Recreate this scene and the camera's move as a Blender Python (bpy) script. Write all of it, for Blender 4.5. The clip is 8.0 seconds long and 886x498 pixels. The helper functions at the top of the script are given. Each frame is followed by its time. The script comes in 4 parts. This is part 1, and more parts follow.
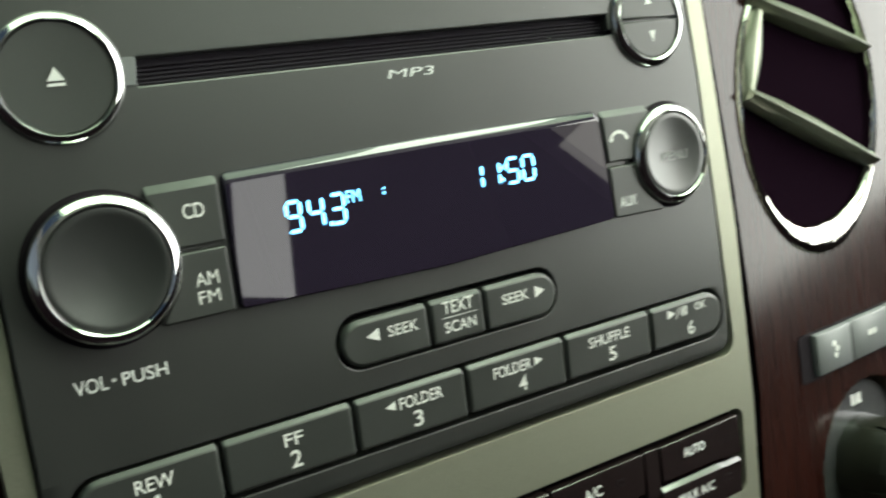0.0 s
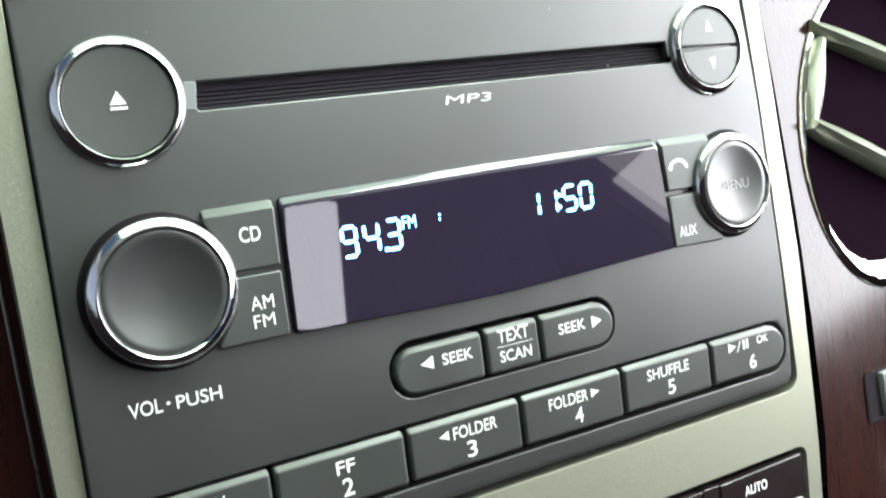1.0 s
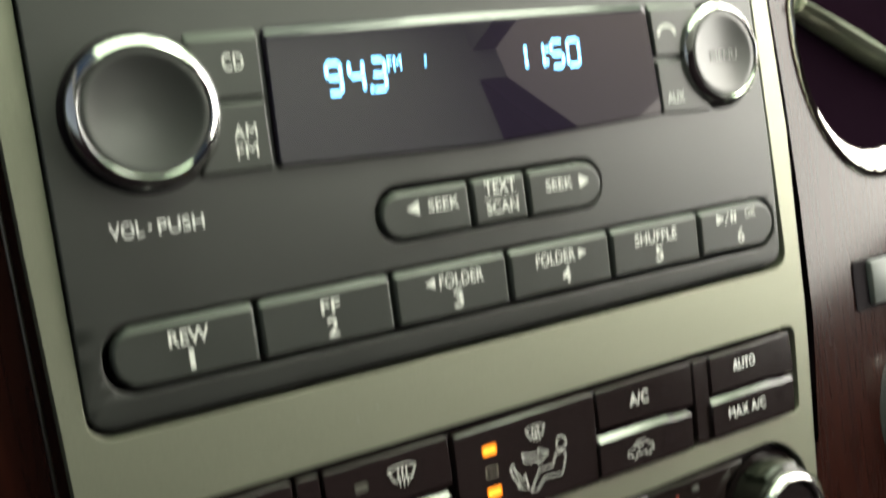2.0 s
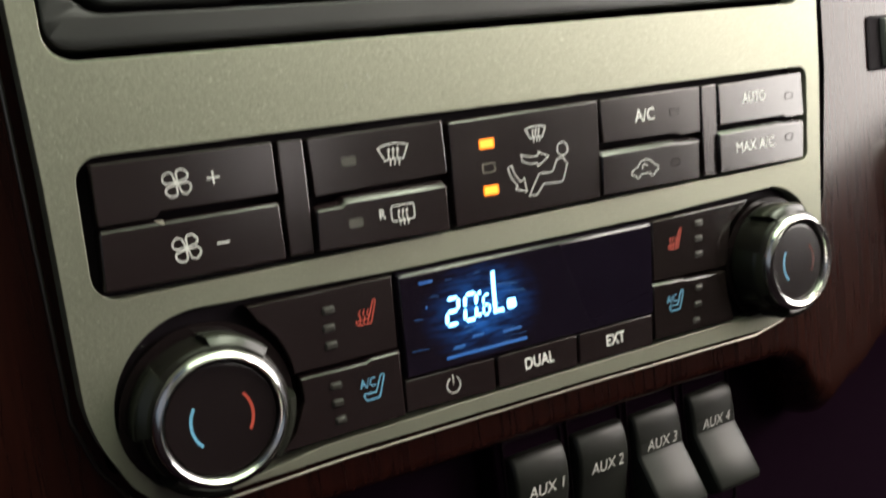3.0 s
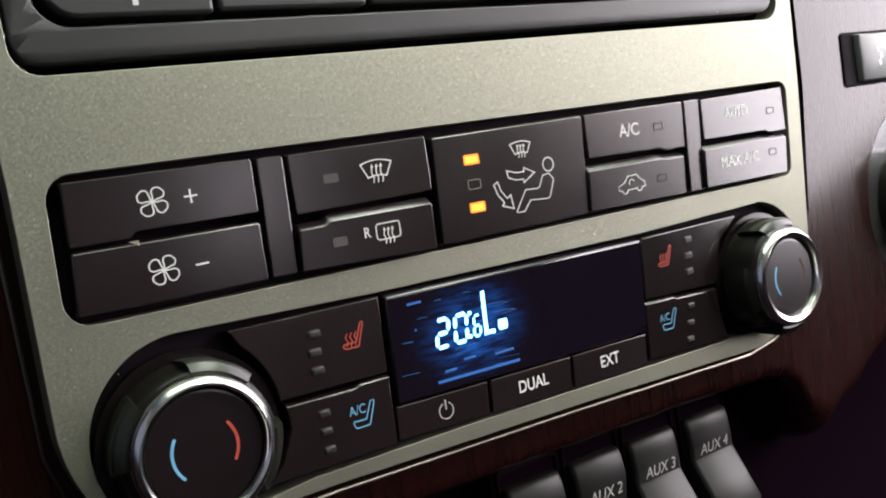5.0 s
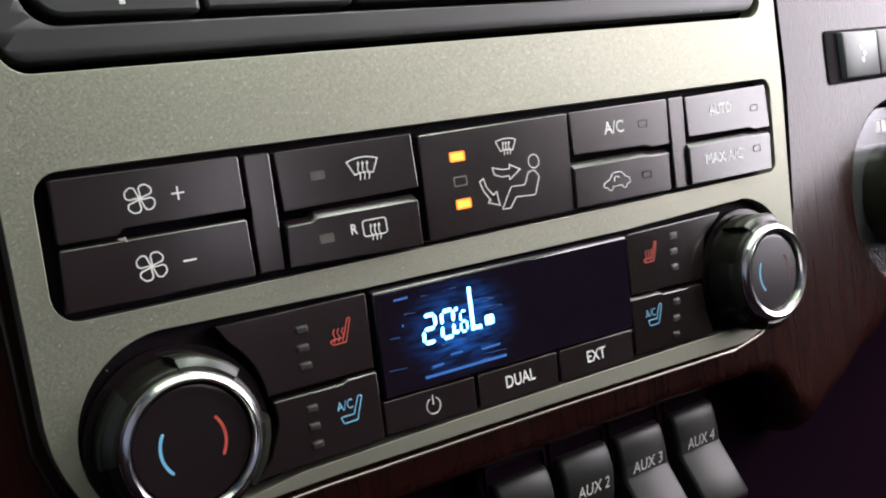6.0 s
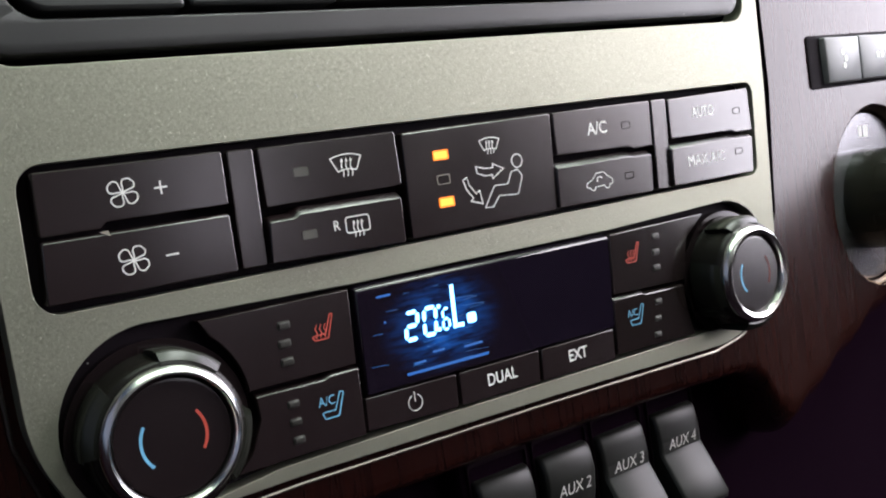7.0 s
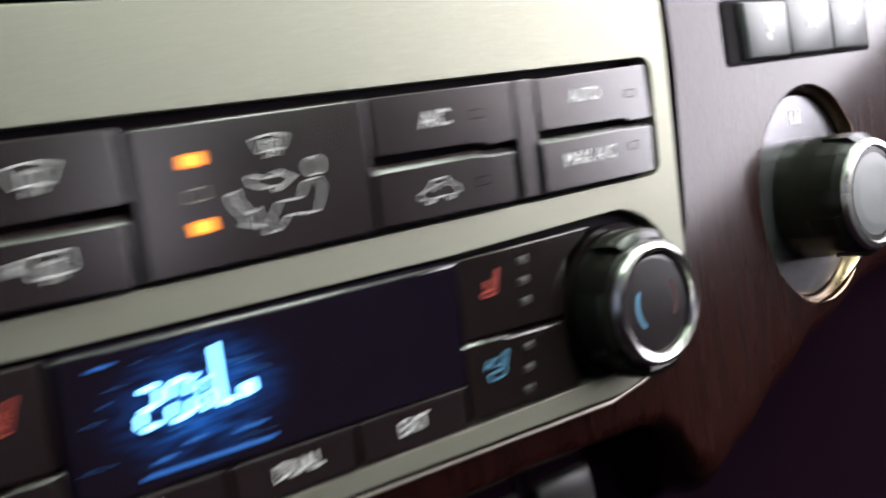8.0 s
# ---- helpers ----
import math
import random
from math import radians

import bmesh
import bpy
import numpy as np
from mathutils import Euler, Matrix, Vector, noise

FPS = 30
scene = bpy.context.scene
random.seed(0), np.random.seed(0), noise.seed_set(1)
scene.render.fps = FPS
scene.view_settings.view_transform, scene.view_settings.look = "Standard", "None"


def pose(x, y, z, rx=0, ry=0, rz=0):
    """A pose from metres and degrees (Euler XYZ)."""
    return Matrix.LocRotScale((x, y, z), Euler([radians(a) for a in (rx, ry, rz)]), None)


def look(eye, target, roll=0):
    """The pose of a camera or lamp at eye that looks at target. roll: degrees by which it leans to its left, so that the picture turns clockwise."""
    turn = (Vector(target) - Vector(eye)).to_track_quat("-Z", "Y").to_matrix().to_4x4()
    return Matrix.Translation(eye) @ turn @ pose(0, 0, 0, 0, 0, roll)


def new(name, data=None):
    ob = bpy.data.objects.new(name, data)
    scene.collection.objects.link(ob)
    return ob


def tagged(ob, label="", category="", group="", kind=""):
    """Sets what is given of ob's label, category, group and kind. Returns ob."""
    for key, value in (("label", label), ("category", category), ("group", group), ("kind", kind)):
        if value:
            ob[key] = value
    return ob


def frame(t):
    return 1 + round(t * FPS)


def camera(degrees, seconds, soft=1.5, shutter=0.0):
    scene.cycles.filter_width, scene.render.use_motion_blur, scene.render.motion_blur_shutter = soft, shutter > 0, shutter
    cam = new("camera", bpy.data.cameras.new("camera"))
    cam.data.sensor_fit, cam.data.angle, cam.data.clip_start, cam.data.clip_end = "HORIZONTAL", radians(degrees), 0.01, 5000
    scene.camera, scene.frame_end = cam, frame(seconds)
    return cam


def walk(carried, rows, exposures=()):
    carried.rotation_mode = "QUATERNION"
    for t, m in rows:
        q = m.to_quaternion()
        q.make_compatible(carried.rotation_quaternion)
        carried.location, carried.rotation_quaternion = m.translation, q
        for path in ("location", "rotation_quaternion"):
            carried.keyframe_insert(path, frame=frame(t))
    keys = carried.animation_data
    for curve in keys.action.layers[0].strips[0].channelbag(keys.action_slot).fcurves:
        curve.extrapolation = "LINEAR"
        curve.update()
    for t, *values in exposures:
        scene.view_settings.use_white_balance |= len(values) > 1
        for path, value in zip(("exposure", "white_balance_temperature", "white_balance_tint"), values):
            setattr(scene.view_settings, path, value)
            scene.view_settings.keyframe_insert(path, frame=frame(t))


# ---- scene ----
from mathutils.geometry import delaunay_2d_cdt

# The panel is laid out in millimetres: u to the right, v up along the face, y into the dash.
LEAN = Matrix.Translation((0, 0, 1.0)) @ pose(0, 0, 0, -25, 0, 0)

# ---- camera ----
cam = camera(50.1, 8.0, soft=2.0, shutter=0.7)
# seconds, eye (u, y, v) in mm, yaw, pitch, roll in degrees, all relative to the panel
PATH = [
    (0, -104.7, -189.8, 99.6, -31.45, -6.81, -8.67),
    (0.5, -105.2, -187.1, 96.8, -28.78, -5.86, -8.86),
    (1, -104.7, -187.2, 97.7, -28.71, -4.25, -8.36),
    (1.2, -104.0, -187.1, 98.2, -28.69, -3.86, -8.04),
    (2.3, -110.6, -182.5, 45.6, -29.64, -5.53, -8.09),
    (2.5, -111.8, -179.1, 33.8, -29.98, -6.27, -7.55),
    (2.8, -113.7, -173.1, 18.0, -30.58, -7.90, -7.31),
    (3, -113.8, -168.9, 10.7, -30.66, -9.04, -6.95),
    (3.5, -113.7, -163.2, 4.9, -31.32, -7.95, -7.51),
    (4, -113.7, -161.9, 2.6, -31.96, -6.15, -8.08),
    (4.5, -114.2, -161.7, 2.5, -32.44, -5.76, -8.41),
    (6, -114.5, -164.1, 1.2, -33.27, -5.74, -8.92),
    (6.5, -114.3, -165.6, 0.6, -33.49, -5.58, -8.76),
    (7, -114.4, -165.7, -0.8, -34.00, -5.42, -8.47),
    (7.3, -115.1, -167.2, -3.1, -34.44, -5.51, -8.38),
    (7.4, -114.3, -166.4, -3.9, -35.03, -5.75, -8.12),
    (7.4667, -111.2, -163.6, -3.5, -35.59, -6.16, -8.06),
    (7.5, -110.6, -163.3, -3.7, -35.64, -6.14, -8.06),
    (7.5333, -110.0, -163.0, -3.9, -35.68, -6.12, -8.07),
    (7.6, -104.2, -161.3, -7.0, -35.76, -5.45, -8.16),
    (7.7, -96.2, -148.7, -2.2, -37.62, -6.96, -6.88),
    (7.8, -84.9, -142.9, -0.8, -37.59, -7.48, -6.92),
    (7.9, -71.0, -137.9, -2.2, -37.14, -6.99, -7.86),
    (8, -56.8, -134.7, -4.3, -36.56, -6.06, -9.62),
]


def held(u, y, v, yaw, pitch, roll):
    a, b = radians(yaw), radians(pitch)
    eye = Vector((u, y, v)) / 1000
    ahead = Vector((-math.sin(a) * math.cos(b), math.cos(a) * math.cos(b), math.sin(b)))
    return LEAN @ look(eye, eye + ahead, roll)


EXPOSURES = [(0, 0.05, 6700, -2), (0.5, 0.72, 6700, -1), (1.0, 1.2, 6150, 9), (1.2, 1.2, 6150, 10), (2.3, 0.2, 7300, 2), (2.5, 0.2, 7250, 4), (3.5, 0.24, 6900, 16), (4.5, 0.15, 6600, 19),
             (6.0, 0.15, 6350, 20), (7.5, 0.2, 6200, 20), (8.0, 0.3, 6250, 18)]
walk(cam, [(t, held(*p)) for t, *p in PATH], EXPOSURES)

# ---- light ----
world = bpy.data.worlds.new("world")
scene.world = world
world.use_nodes = True
wn = world.node_tree.nodes
sky = wn.new("ShaderNodeTexSky")
sky.sky_type, sky.sun_disc = "NISHITA", False
sky.sun_elevation, sky.sun_rotation = radians(40), radians(120)
sky.air_density, sky.dust_density = 1.0, 4.0
world.node_tree.links.new(sky.outputs[0], wn["Background"].inputs[0])
wn["Background"].inputs[1].default_value = 0.05

sun = new("sun", bpy.data.lights.new("sun", "SUN"))
sun.data.energy, sun.data.angle, sun.data.color = 0.15, radians(12), (1.0, 0.95, 0.88)
sun.matrix_world = look((0, 0, 0), (-0.66, 0.38, -0.64))


def window_light(name, at, target, w, h, power, color, roll=0):
    lamp = new(name, bpy.data.lights.new(name, "AREA"))
    lamp.data.shape, lamp.data.size, lamp.data.size_y = "RECTANGLE", w, h
    lamp.data.energy, lamp.data.color = power, color
    lamp.matrix_world = look(at, target, roll)
    return lamp


window_light("driver_window_light", (0.835, -0.195, 1.425), (0.0, -0.195, 1.425), 0.83, 0.69, 13.6, (0.99, 0.98, 1.0))
# dim lamp added by the pillar for the triangle reflected in the radio display
window_light("triangle_reflection_light", (0.835, -0.78, 1.28), (0.0, -0.78, 1.28), 0.24, 0.36, 0.36, (1.0, 0.94, 0.92))
window_light("passenger_window_light", (-0.80, -0.29, 1.47), (0.0, -0.29, 1.47), 0.98, 0.58, 0.25, (0.99, 0.98, 1.0))
window_light("rear_window_light", (0.388, -1.00, 1.47), (0.388, 0.0, 1.47), 0.080, 0.205, 0.145, (1.0, 0.97, 1.0), -14)
# fill lamp in an assumed, unseen roof opening, to brighten the radio's upper face
window_light("roof_fill_light", (0.47, -0.84, 1.85), (0.47, -0.84, 0.0), 0.46, 0.24, 1.9, (0.92, 1.0, 0.90))
# trees fill most of the windscreen, with a strip of open sky between them
window_light("windscreen_light", (0.24, 0.215, 1.555), (0.24, -0.35, 0.72), 0.95, 0.96, 9.5, (0.79, 1.0, 0.73))
window_light("windscreen_sky_light", (0.36, 0.212, 1.550), (0.36, -0.353, 0.715), 0.24, 0.96, 7.8, (0.90, 1.0, 0.86))


# ---- materials ----
def material(name, color, rough=0.5, metal=0.0, coat=0.0, vary=0.1, grain=900.0, bump=0.0, spec=0.5, stain=60.0):
    """Colour and roughness vary at two scales, grain and stain, given per metre."""
    m = bpy.data.materials.new(name)
    m.use_nodes = True
    n, l = m.node_tree.nodes, m.node_tree.links
    b = n["Principled BSDF"]
    b.inputs["Metallic"].default_value = metal
    b.inputs["Coat Weight"].default_value = coat
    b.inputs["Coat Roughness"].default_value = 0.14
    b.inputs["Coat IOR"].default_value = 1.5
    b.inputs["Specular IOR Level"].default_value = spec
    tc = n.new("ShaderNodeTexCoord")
    fine, wide = n.new("ShaderNodeTexNoise"), n.new("ShaderNodeTexNoise")
    fine.inputs["Scale"].default_value, wide.inputs["Scale"].default_value = grain, stain
    fine.inputs["Detail"].default_value, wide.inputs["Detail"].default_value = 4.0, 5.0
    for t in (fine, wide):
        l.new(tc.outputs["Object"], t.inputs["Vector"])
    both = n.new("ShaderNodeMix")
    both.inputs[0].default_value = 0.5
    l.new(fine.outputs["Fac"], both.inputs[2])
    l.new(wide.outputs["Fac"], both.inputs[3])
    ramp = n.new("ShaderNodeMapRange")
    ramp.inputs[1].default_value, ramp.inputs[2].default_value = 0.3, 0.7
    ramp.inputs[3].default_value, ramp.inputs[4].default_value = 1 - vary, 1 + vary
    l.new(both.outputs[0], ramp.inputs[0])
    mul = n.new("ShaderNodeVectorMath")
    mul.operation = "SCALE"
    mul.inputs[0].default_value = color
    l.new(ramp.outputs[0], mul.inputs["Scale"])
    l.new(mul.outputs[0], b.inputs["Base Color"])
    r2 = n.new("ShaderNodeMapRange")
    r2.inputs[1].default_value, r2.inputs[2].default_value = 0.3, 0.7
    r2.inputs[3].default_value, r2.inputs[4].default_value = rough * (1 - vary), rough * (1 + vary)
    l.new(wide.outputs["Fac"], r2.inputs[0])
    l.new(r2.outputs[0], b.inputs["Roughness"])
    if bump:
        bn = n.new("ShaderNodeBump")
        bn.inputs["Strength"].default_value, bn.inputs["Distance"].default_value = 0.5, bump / 1000
        l.new(fine.outputs["Fac"], bn.inputs["Height"])
        l.new(bn.outputs[0], b.inputs["Normal"])
    return m


def glowing(name, color, strength):
    m = bpy.data.materials.new(name)
    m.use_nodes = True
    b = m.node_tree.nodes["Principled BSDF"]
    b.inputs["Base Color"].default_value = (*[c * 0.3 for c in color], 1)
    b.inputs["Emission Color"].default_value = (*color, 1)
    b.inputs["Emission Strength"].default_value = strength
    return m


def painted_glow(name, color, strength):
    """The figures' blue glow, painted as uneven, streaked emission over the scratched cover round them."""
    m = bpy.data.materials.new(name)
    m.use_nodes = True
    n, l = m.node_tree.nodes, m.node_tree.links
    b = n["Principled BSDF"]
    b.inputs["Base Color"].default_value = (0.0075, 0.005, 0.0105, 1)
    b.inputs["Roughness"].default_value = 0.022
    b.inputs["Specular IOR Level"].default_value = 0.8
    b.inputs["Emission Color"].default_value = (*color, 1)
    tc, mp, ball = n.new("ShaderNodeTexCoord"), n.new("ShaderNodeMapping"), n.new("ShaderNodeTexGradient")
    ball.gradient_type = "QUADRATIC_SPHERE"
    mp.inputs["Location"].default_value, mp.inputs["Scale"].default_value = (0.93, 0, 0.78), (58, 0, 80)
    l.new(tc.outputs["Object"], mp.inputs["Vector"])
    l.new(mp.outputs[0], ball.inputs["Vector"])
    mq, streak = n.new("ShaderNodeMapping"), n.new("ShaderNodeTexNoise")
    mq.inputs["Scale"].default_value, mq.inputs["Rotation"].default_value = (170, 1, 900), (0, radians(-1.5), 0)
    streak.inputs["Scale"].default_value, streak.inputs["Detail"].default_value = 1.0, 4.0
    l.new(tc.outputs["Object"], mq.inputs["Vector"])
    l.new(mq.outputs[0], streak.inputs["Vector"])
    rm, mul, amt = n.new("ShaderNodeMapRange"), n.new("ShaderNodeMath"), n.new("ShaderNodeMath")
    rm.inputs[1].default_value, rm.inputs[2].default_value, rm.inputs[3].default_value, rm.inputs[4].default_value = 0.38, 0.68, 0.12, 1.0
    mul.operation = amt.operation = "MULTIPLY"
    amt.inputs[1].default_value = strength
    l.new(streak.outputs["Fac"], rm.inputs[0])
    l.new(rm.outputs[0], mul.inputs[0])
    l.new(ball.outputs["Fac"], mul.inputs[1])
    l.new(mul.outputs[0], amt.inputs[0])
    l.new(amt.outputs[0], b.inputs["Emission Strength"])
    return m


def backlit(name, color, strength):
    """Translucent legends with the night lighting on behind them."""
    m = material(name, color, 0.6, vary=0.05, grain=3000)
    b = m.node_tree.nodes["Principled BSDF"]
    b.inputs["Emission Color"].default_value = (*color, 1)
    b.inputs["Emission Strength"].default_value = strength
    return m


def flake_paint(name, color, rough, flake):
    """Metallic paint: tiny flakes that each lean their own way."""
    m = material(name, color, rough, metal=0.74, vary=0.02, grain=3500, stain=25)
    n, l = m.node_tree.nodes, m.node_tree.links
    b = n["Principled BSDF"]
    tc, vo = n.new("ShaderNodeTexCoord"), n.new("ShaderNodeTexVoronoi")
    vo.inputs["Scale"].default_value = flake
    l.new(tc.outputs["Object"], vo.inputs["Vector"])
    sub, sc, add, geo, nor = n.new("ShaderNodeVectorMath"), n.new("ShaderNodeVectorMath"), n.new("ShaderNodeVectorMath"), n.new("ShaderNodeNewGeometry"), n.new("ShaderNodeVectorMath")
    sub.operation, sc.operation, add.operation, nor.operation = "SUBTRACT", "SCALE", "ADD", "NORMALIZE"
    sub.inputs[1].default_value = (0.5, 0.5, 0.5)
    few, tilt = n.new("ShaderNodeMath"), n.new("ShaderNodeMapRange")
    few.operation = "FRACT"
    part_of = n.new("ShaderNodeSeparateColor")
    l.new(vo.outputs["Color"], part_of.inputs[0])
    l.new(part_of.outputs[2], few.inputs[0])
    tilt.inputs[1].default_value, tilt.inputs[2].default_value = 0.94, 0.99
    tilt.inputs[3].default_value, tilt.inputs[4].default_value = 0.10, 0.30
    l.new(few.outputs[0], tilt.inputs[0])
    l.new(tilt.outputs[0], sc.inputs["Scale"])
    l.new(vo.outputs["Color"], sub.inputs[0])
    l.new(sub.outputs[0], sc.inputs[0])
    l.new(sc.outputs[0], add.inputs[0])
    l.new(geo.outputs["Normal"], add.inputs[1])
    l.new(add.outputs[0], nor.inputs[0])
    l.new(nor.outputs[0], b.inputs["Normal"])
    return m


def wood_finish(name):
    """Dark red-brown burr veneer under lacquer, its grain upright."""
    m = material(name, (0.06, 0.02, 0.012), 0.45, coat=0.65, vary=0.15, grain=600, stain=30, spec=0.03)
    n, l = m.node_tree.nodes, m.node_tree.links
    b = n["Principled BSDF"]
    tc, mp, no = n.new("ShaderNodeTexCoord"), n.new("ShaderNodeMapping"), n.new("ShaderNodeTexNoise")
    mp.inputs["Scale"].default_value = (420, 300, 22)
    no.inputs["Scale"].default_value, no.inputs["Detail"].default_value, no.inputs["Distortion"].default_value = 1.0, 6.0, 1.2
    l.new(tc.outputs["Object"], mp.inputs["Vector"])
    l.new(mp.outputs[0], no.inputs["Vector"])
    cr = n.new("ShaderNodeValToRGB")
    cr.color_ramp.elements[0].position, cr.color_ramp.elements[0].color = 0.3, (0.0125, 0.0031, 0.0024, 1)
    cr.color_ramp.elements[1].position, cr.color_ramp.elements[1].color = 0.72, (0.0225, 0.0055, 0.0038, 1)
    l.new(no.outputs["Fac"], cr.inputs[0])
    l.new(cr.outputs[0], b.inputs["Base Color"])
    b.inputs["Coat Roughness"].default_value = 0.15
    b.inputs["Coat IOR"].default_value = 1.52
    return m


M = {}
M["champagne"] = flake_paint("champagne_paint", (0.282, 0.284, 0.226), 0.44, 4600)
M["face"] = material("radio_face_plastic", (0.026, 0.0268, 0.0258), 0.38, vary=0.08, grain=2600, bump=0.02, spec=0.8)
M["button"] = material("button_plastic", (0.036, 0.038, 0.036), 0.38, vary=0.10, grain=2600, bump=0.015, spec=0.6)
M["climate"] = material("climate_button_plastic", (0.0124, 0.0074, 0.0080), 0.20, vary=0.10, grain=2600, bump=0.006, spec=1.0)
M["gloss_button"] = material("gloss_button_plastic", (0.0112, 0.0074, 0.0074), 0.13, vary=0.10, grain=2600, bump=0.004, spec=0.9)
M["cap"] = material("knob_cap_plastic", (0.030, 0.031, 0.031), 0.32, vary=0.08, grain=2600, bump=0.01, spec=0.8)
M["gap"] = material("gap_black", (0.009, 0.006, 0.009), 0.8, vary=0.1, spec=0.12)
M["dust"] = material("dust_grey", (0.34, 0.34, 0.31), 0.9, vary=0.2)
# purple lift here, in gap_black and dark_dash_plastic stands in for veiling flare
M["void"] = material("lifted_black", (0.0078, 0.0035, 0.0072), 0.9, vary=0.15, spec=0.0)
M["gloss"] = material("display_gloss", (0.0075, 0.005, 0.0105), 0.022, vary=0.3, spec=0.8, stain=90)
# display gloss again, its base raised for the purple haze over the radio's screen
M["radio_gloss"] = material("hazed_display_gloss", (0.019, 0.0135, 0.027), 0.022, vary=0.12, spec=0.8, stain=90)
M["socket"] = material("socket_gloss", (0.009, 0.006, 0.0065), 0.10, vary=0.12, spec=0.4)
M["grip"] = material("grip_plastic", (0.015, 0.0155, 0.0125), 0.24, vary=0.12, grain=2400, bump=0.012, spec=0.35)
M["cap_gloss"] = material("dial_cap_plastic", (0.010, 0.0062, 0.0070), 0.22, vary=0.08, spec=0.9)
M["ring"] = material("satin_ring", (0.72, 0.71, 0.69), 0.20, metal=1.0, vary=0.10, stain=160)
M["bronze"] = material("polished_bronze", (0.30, 0.22, 0.14), 0.20, metal=1.0, vary=0.10, stain=120)
M["felt"] = material("slot_felt", (0.030, 0.026, 0.034), 0.9, vary=0.2, grain=4000, bump=0.05, spec=0.2)
M["chrome"] = material("chrome", (0.70, 0.70, 0.69), 0.12, metal=1.0, vary=0.04, grain=300, bump=0.08, stain=120)
M["bright"] = material("bright_ring", (0.66, 0.64, 0.60), 0.08, metal=1.0, vary=0.08, grain=170, bump=1.2)
M["satin"] = material("satin_chrome", (0.60, 0.60, 0.57), 0.28, metal=1.0, vary=0.05)
M["bead"] = material("edge_highlight_bead", (0.26, 0.24, 0.21), 0.3, metal=1.0, vary=0.1)
M["print"] = backlit("white_legend", (0.66, 0.66, 0.64), 0.13)
M["bright_print"] = backlit("bright_legend", (0.74, 0.74, 0.73), 0.26)
M["dim_print"] = backlit("grey_legend", (0.62, 0.63, 0.62), 0.14)
M["rocker_print"] = backlit("worn_legend", (0.50, 0.49, 0.46), 0.10)
M["faint_print"] = backlit("faint_legend", (0.24, 0.24, 0.24), 0.05)
M["red"] = backlit("red_legend", (0.46, 0.055, 0.035), 0.10)
# red legend darkened in its colour, where a reflection washes out the right dial
M["washed_red"] = backlit("washed_red_legend", (0.10, 0.024, 0.020), 0.04)
M["blue"] = backlit("blue_legend", (0.12, 0.36, 0.55), 0.16)
M["wood"] = wood_finish("wood_veneer")
M["dark"] = material("dark_dash_plastic", (0.014, 0.009, 0.012), 0.8, vary=0.15, grain=1400, bump=0.05, spec=0.02)
M["rubber"] = material("soft_knob_plastic", (0.011, 0.0095, 0.0085), 0.26, vary=0.12, grain=2400, bump=0.015, spec=0.22)
M["pale"] = material("pale_grey_plastic", (0.15, 0.155, 0.16), 0.36, vary=0.06, grain=2400, bump=0.015)
M["plate"] = material("plate_grey", (0.17, 0.17, 0.18), 0.24, metal=0.7, vary=0.06, grain=2400)
M["vent"] = material("vent_silver", (0.24, 0.255, 0.195), 0.34, metal=0.7, vary=0.08)
M["rocker"] = material("rocker_plastic", (0.017, 0.0175, 0.0155), 0.38, vary=0.08, grain=2400, bump=0.02, spec=0.3)
M["lens"] = material("led_lens", (0.085, 0.08, 0.072), 0.35, vary=0.1)
M["dim_lens"] = material("dim_lens", (0.034, 0.031, 0.029), 0.33, vary=0.1)
M["led_rim"] = material("led_rim", (0.30, 0.27, 0.23), 0.4, vary=0.1)
M["cloth"] = material("cabin_lining", (0.36, 0.36, 0.34), 0.9, vary=0.1, grain=800)
M["digit"] = glowing("lit_digit", (0.17, 0.56, 1.0), 5.5)
# halo, scratch and haze emit to stand in for the figures' scattered light
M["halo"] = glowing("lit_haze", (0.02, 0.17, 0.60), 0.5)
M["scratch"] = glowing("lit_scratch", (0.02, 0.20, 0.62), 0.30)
M["haze"] = painted_glow("painted_glow", (0.010, 0.15, 0.62), 1.25)
M["amber"] = glowing("lit_amber", (1.0, 0.33, 0.03), 2.2)
# makes a lit indicator's frame emit orange, for the halo round its lens
M["amber_halo"] = glowing("lit_amber_halo", (1.0, 0.23, 0.005), 1.7)

# ---- shapes ----
ORIGIN = {}
# the button fronts stand proud of the bezel, and their layout is drawn to that plane: centre and scale
FRONTS = {"car_radio": (-104.0, 96.0, 0.992), "climate_controls": (-114.0, 4.0, 0.9945)}


def thing(name, u, v, label, category, group="", kind=""):
    ob = new(name)
    ob.empty_display_size = 0.02
    ob.matrix_world = LEAN @ Matrix.Translation((u / 1000, 0, v / 1000))
    ORIGIN[ob.name] = (u, 0.0, v, *FRONTS.get(name, (0.0, 0.0, 1.0)))
    return tagged(ob, label, category, group, kind)


def bow(v):
    """The radio's face is flat behind the display and curves gently back above and below it."""
    q = max(0.0, abs(v - 85) - 19) / 42
    return 1.3 * q * q - 0.4


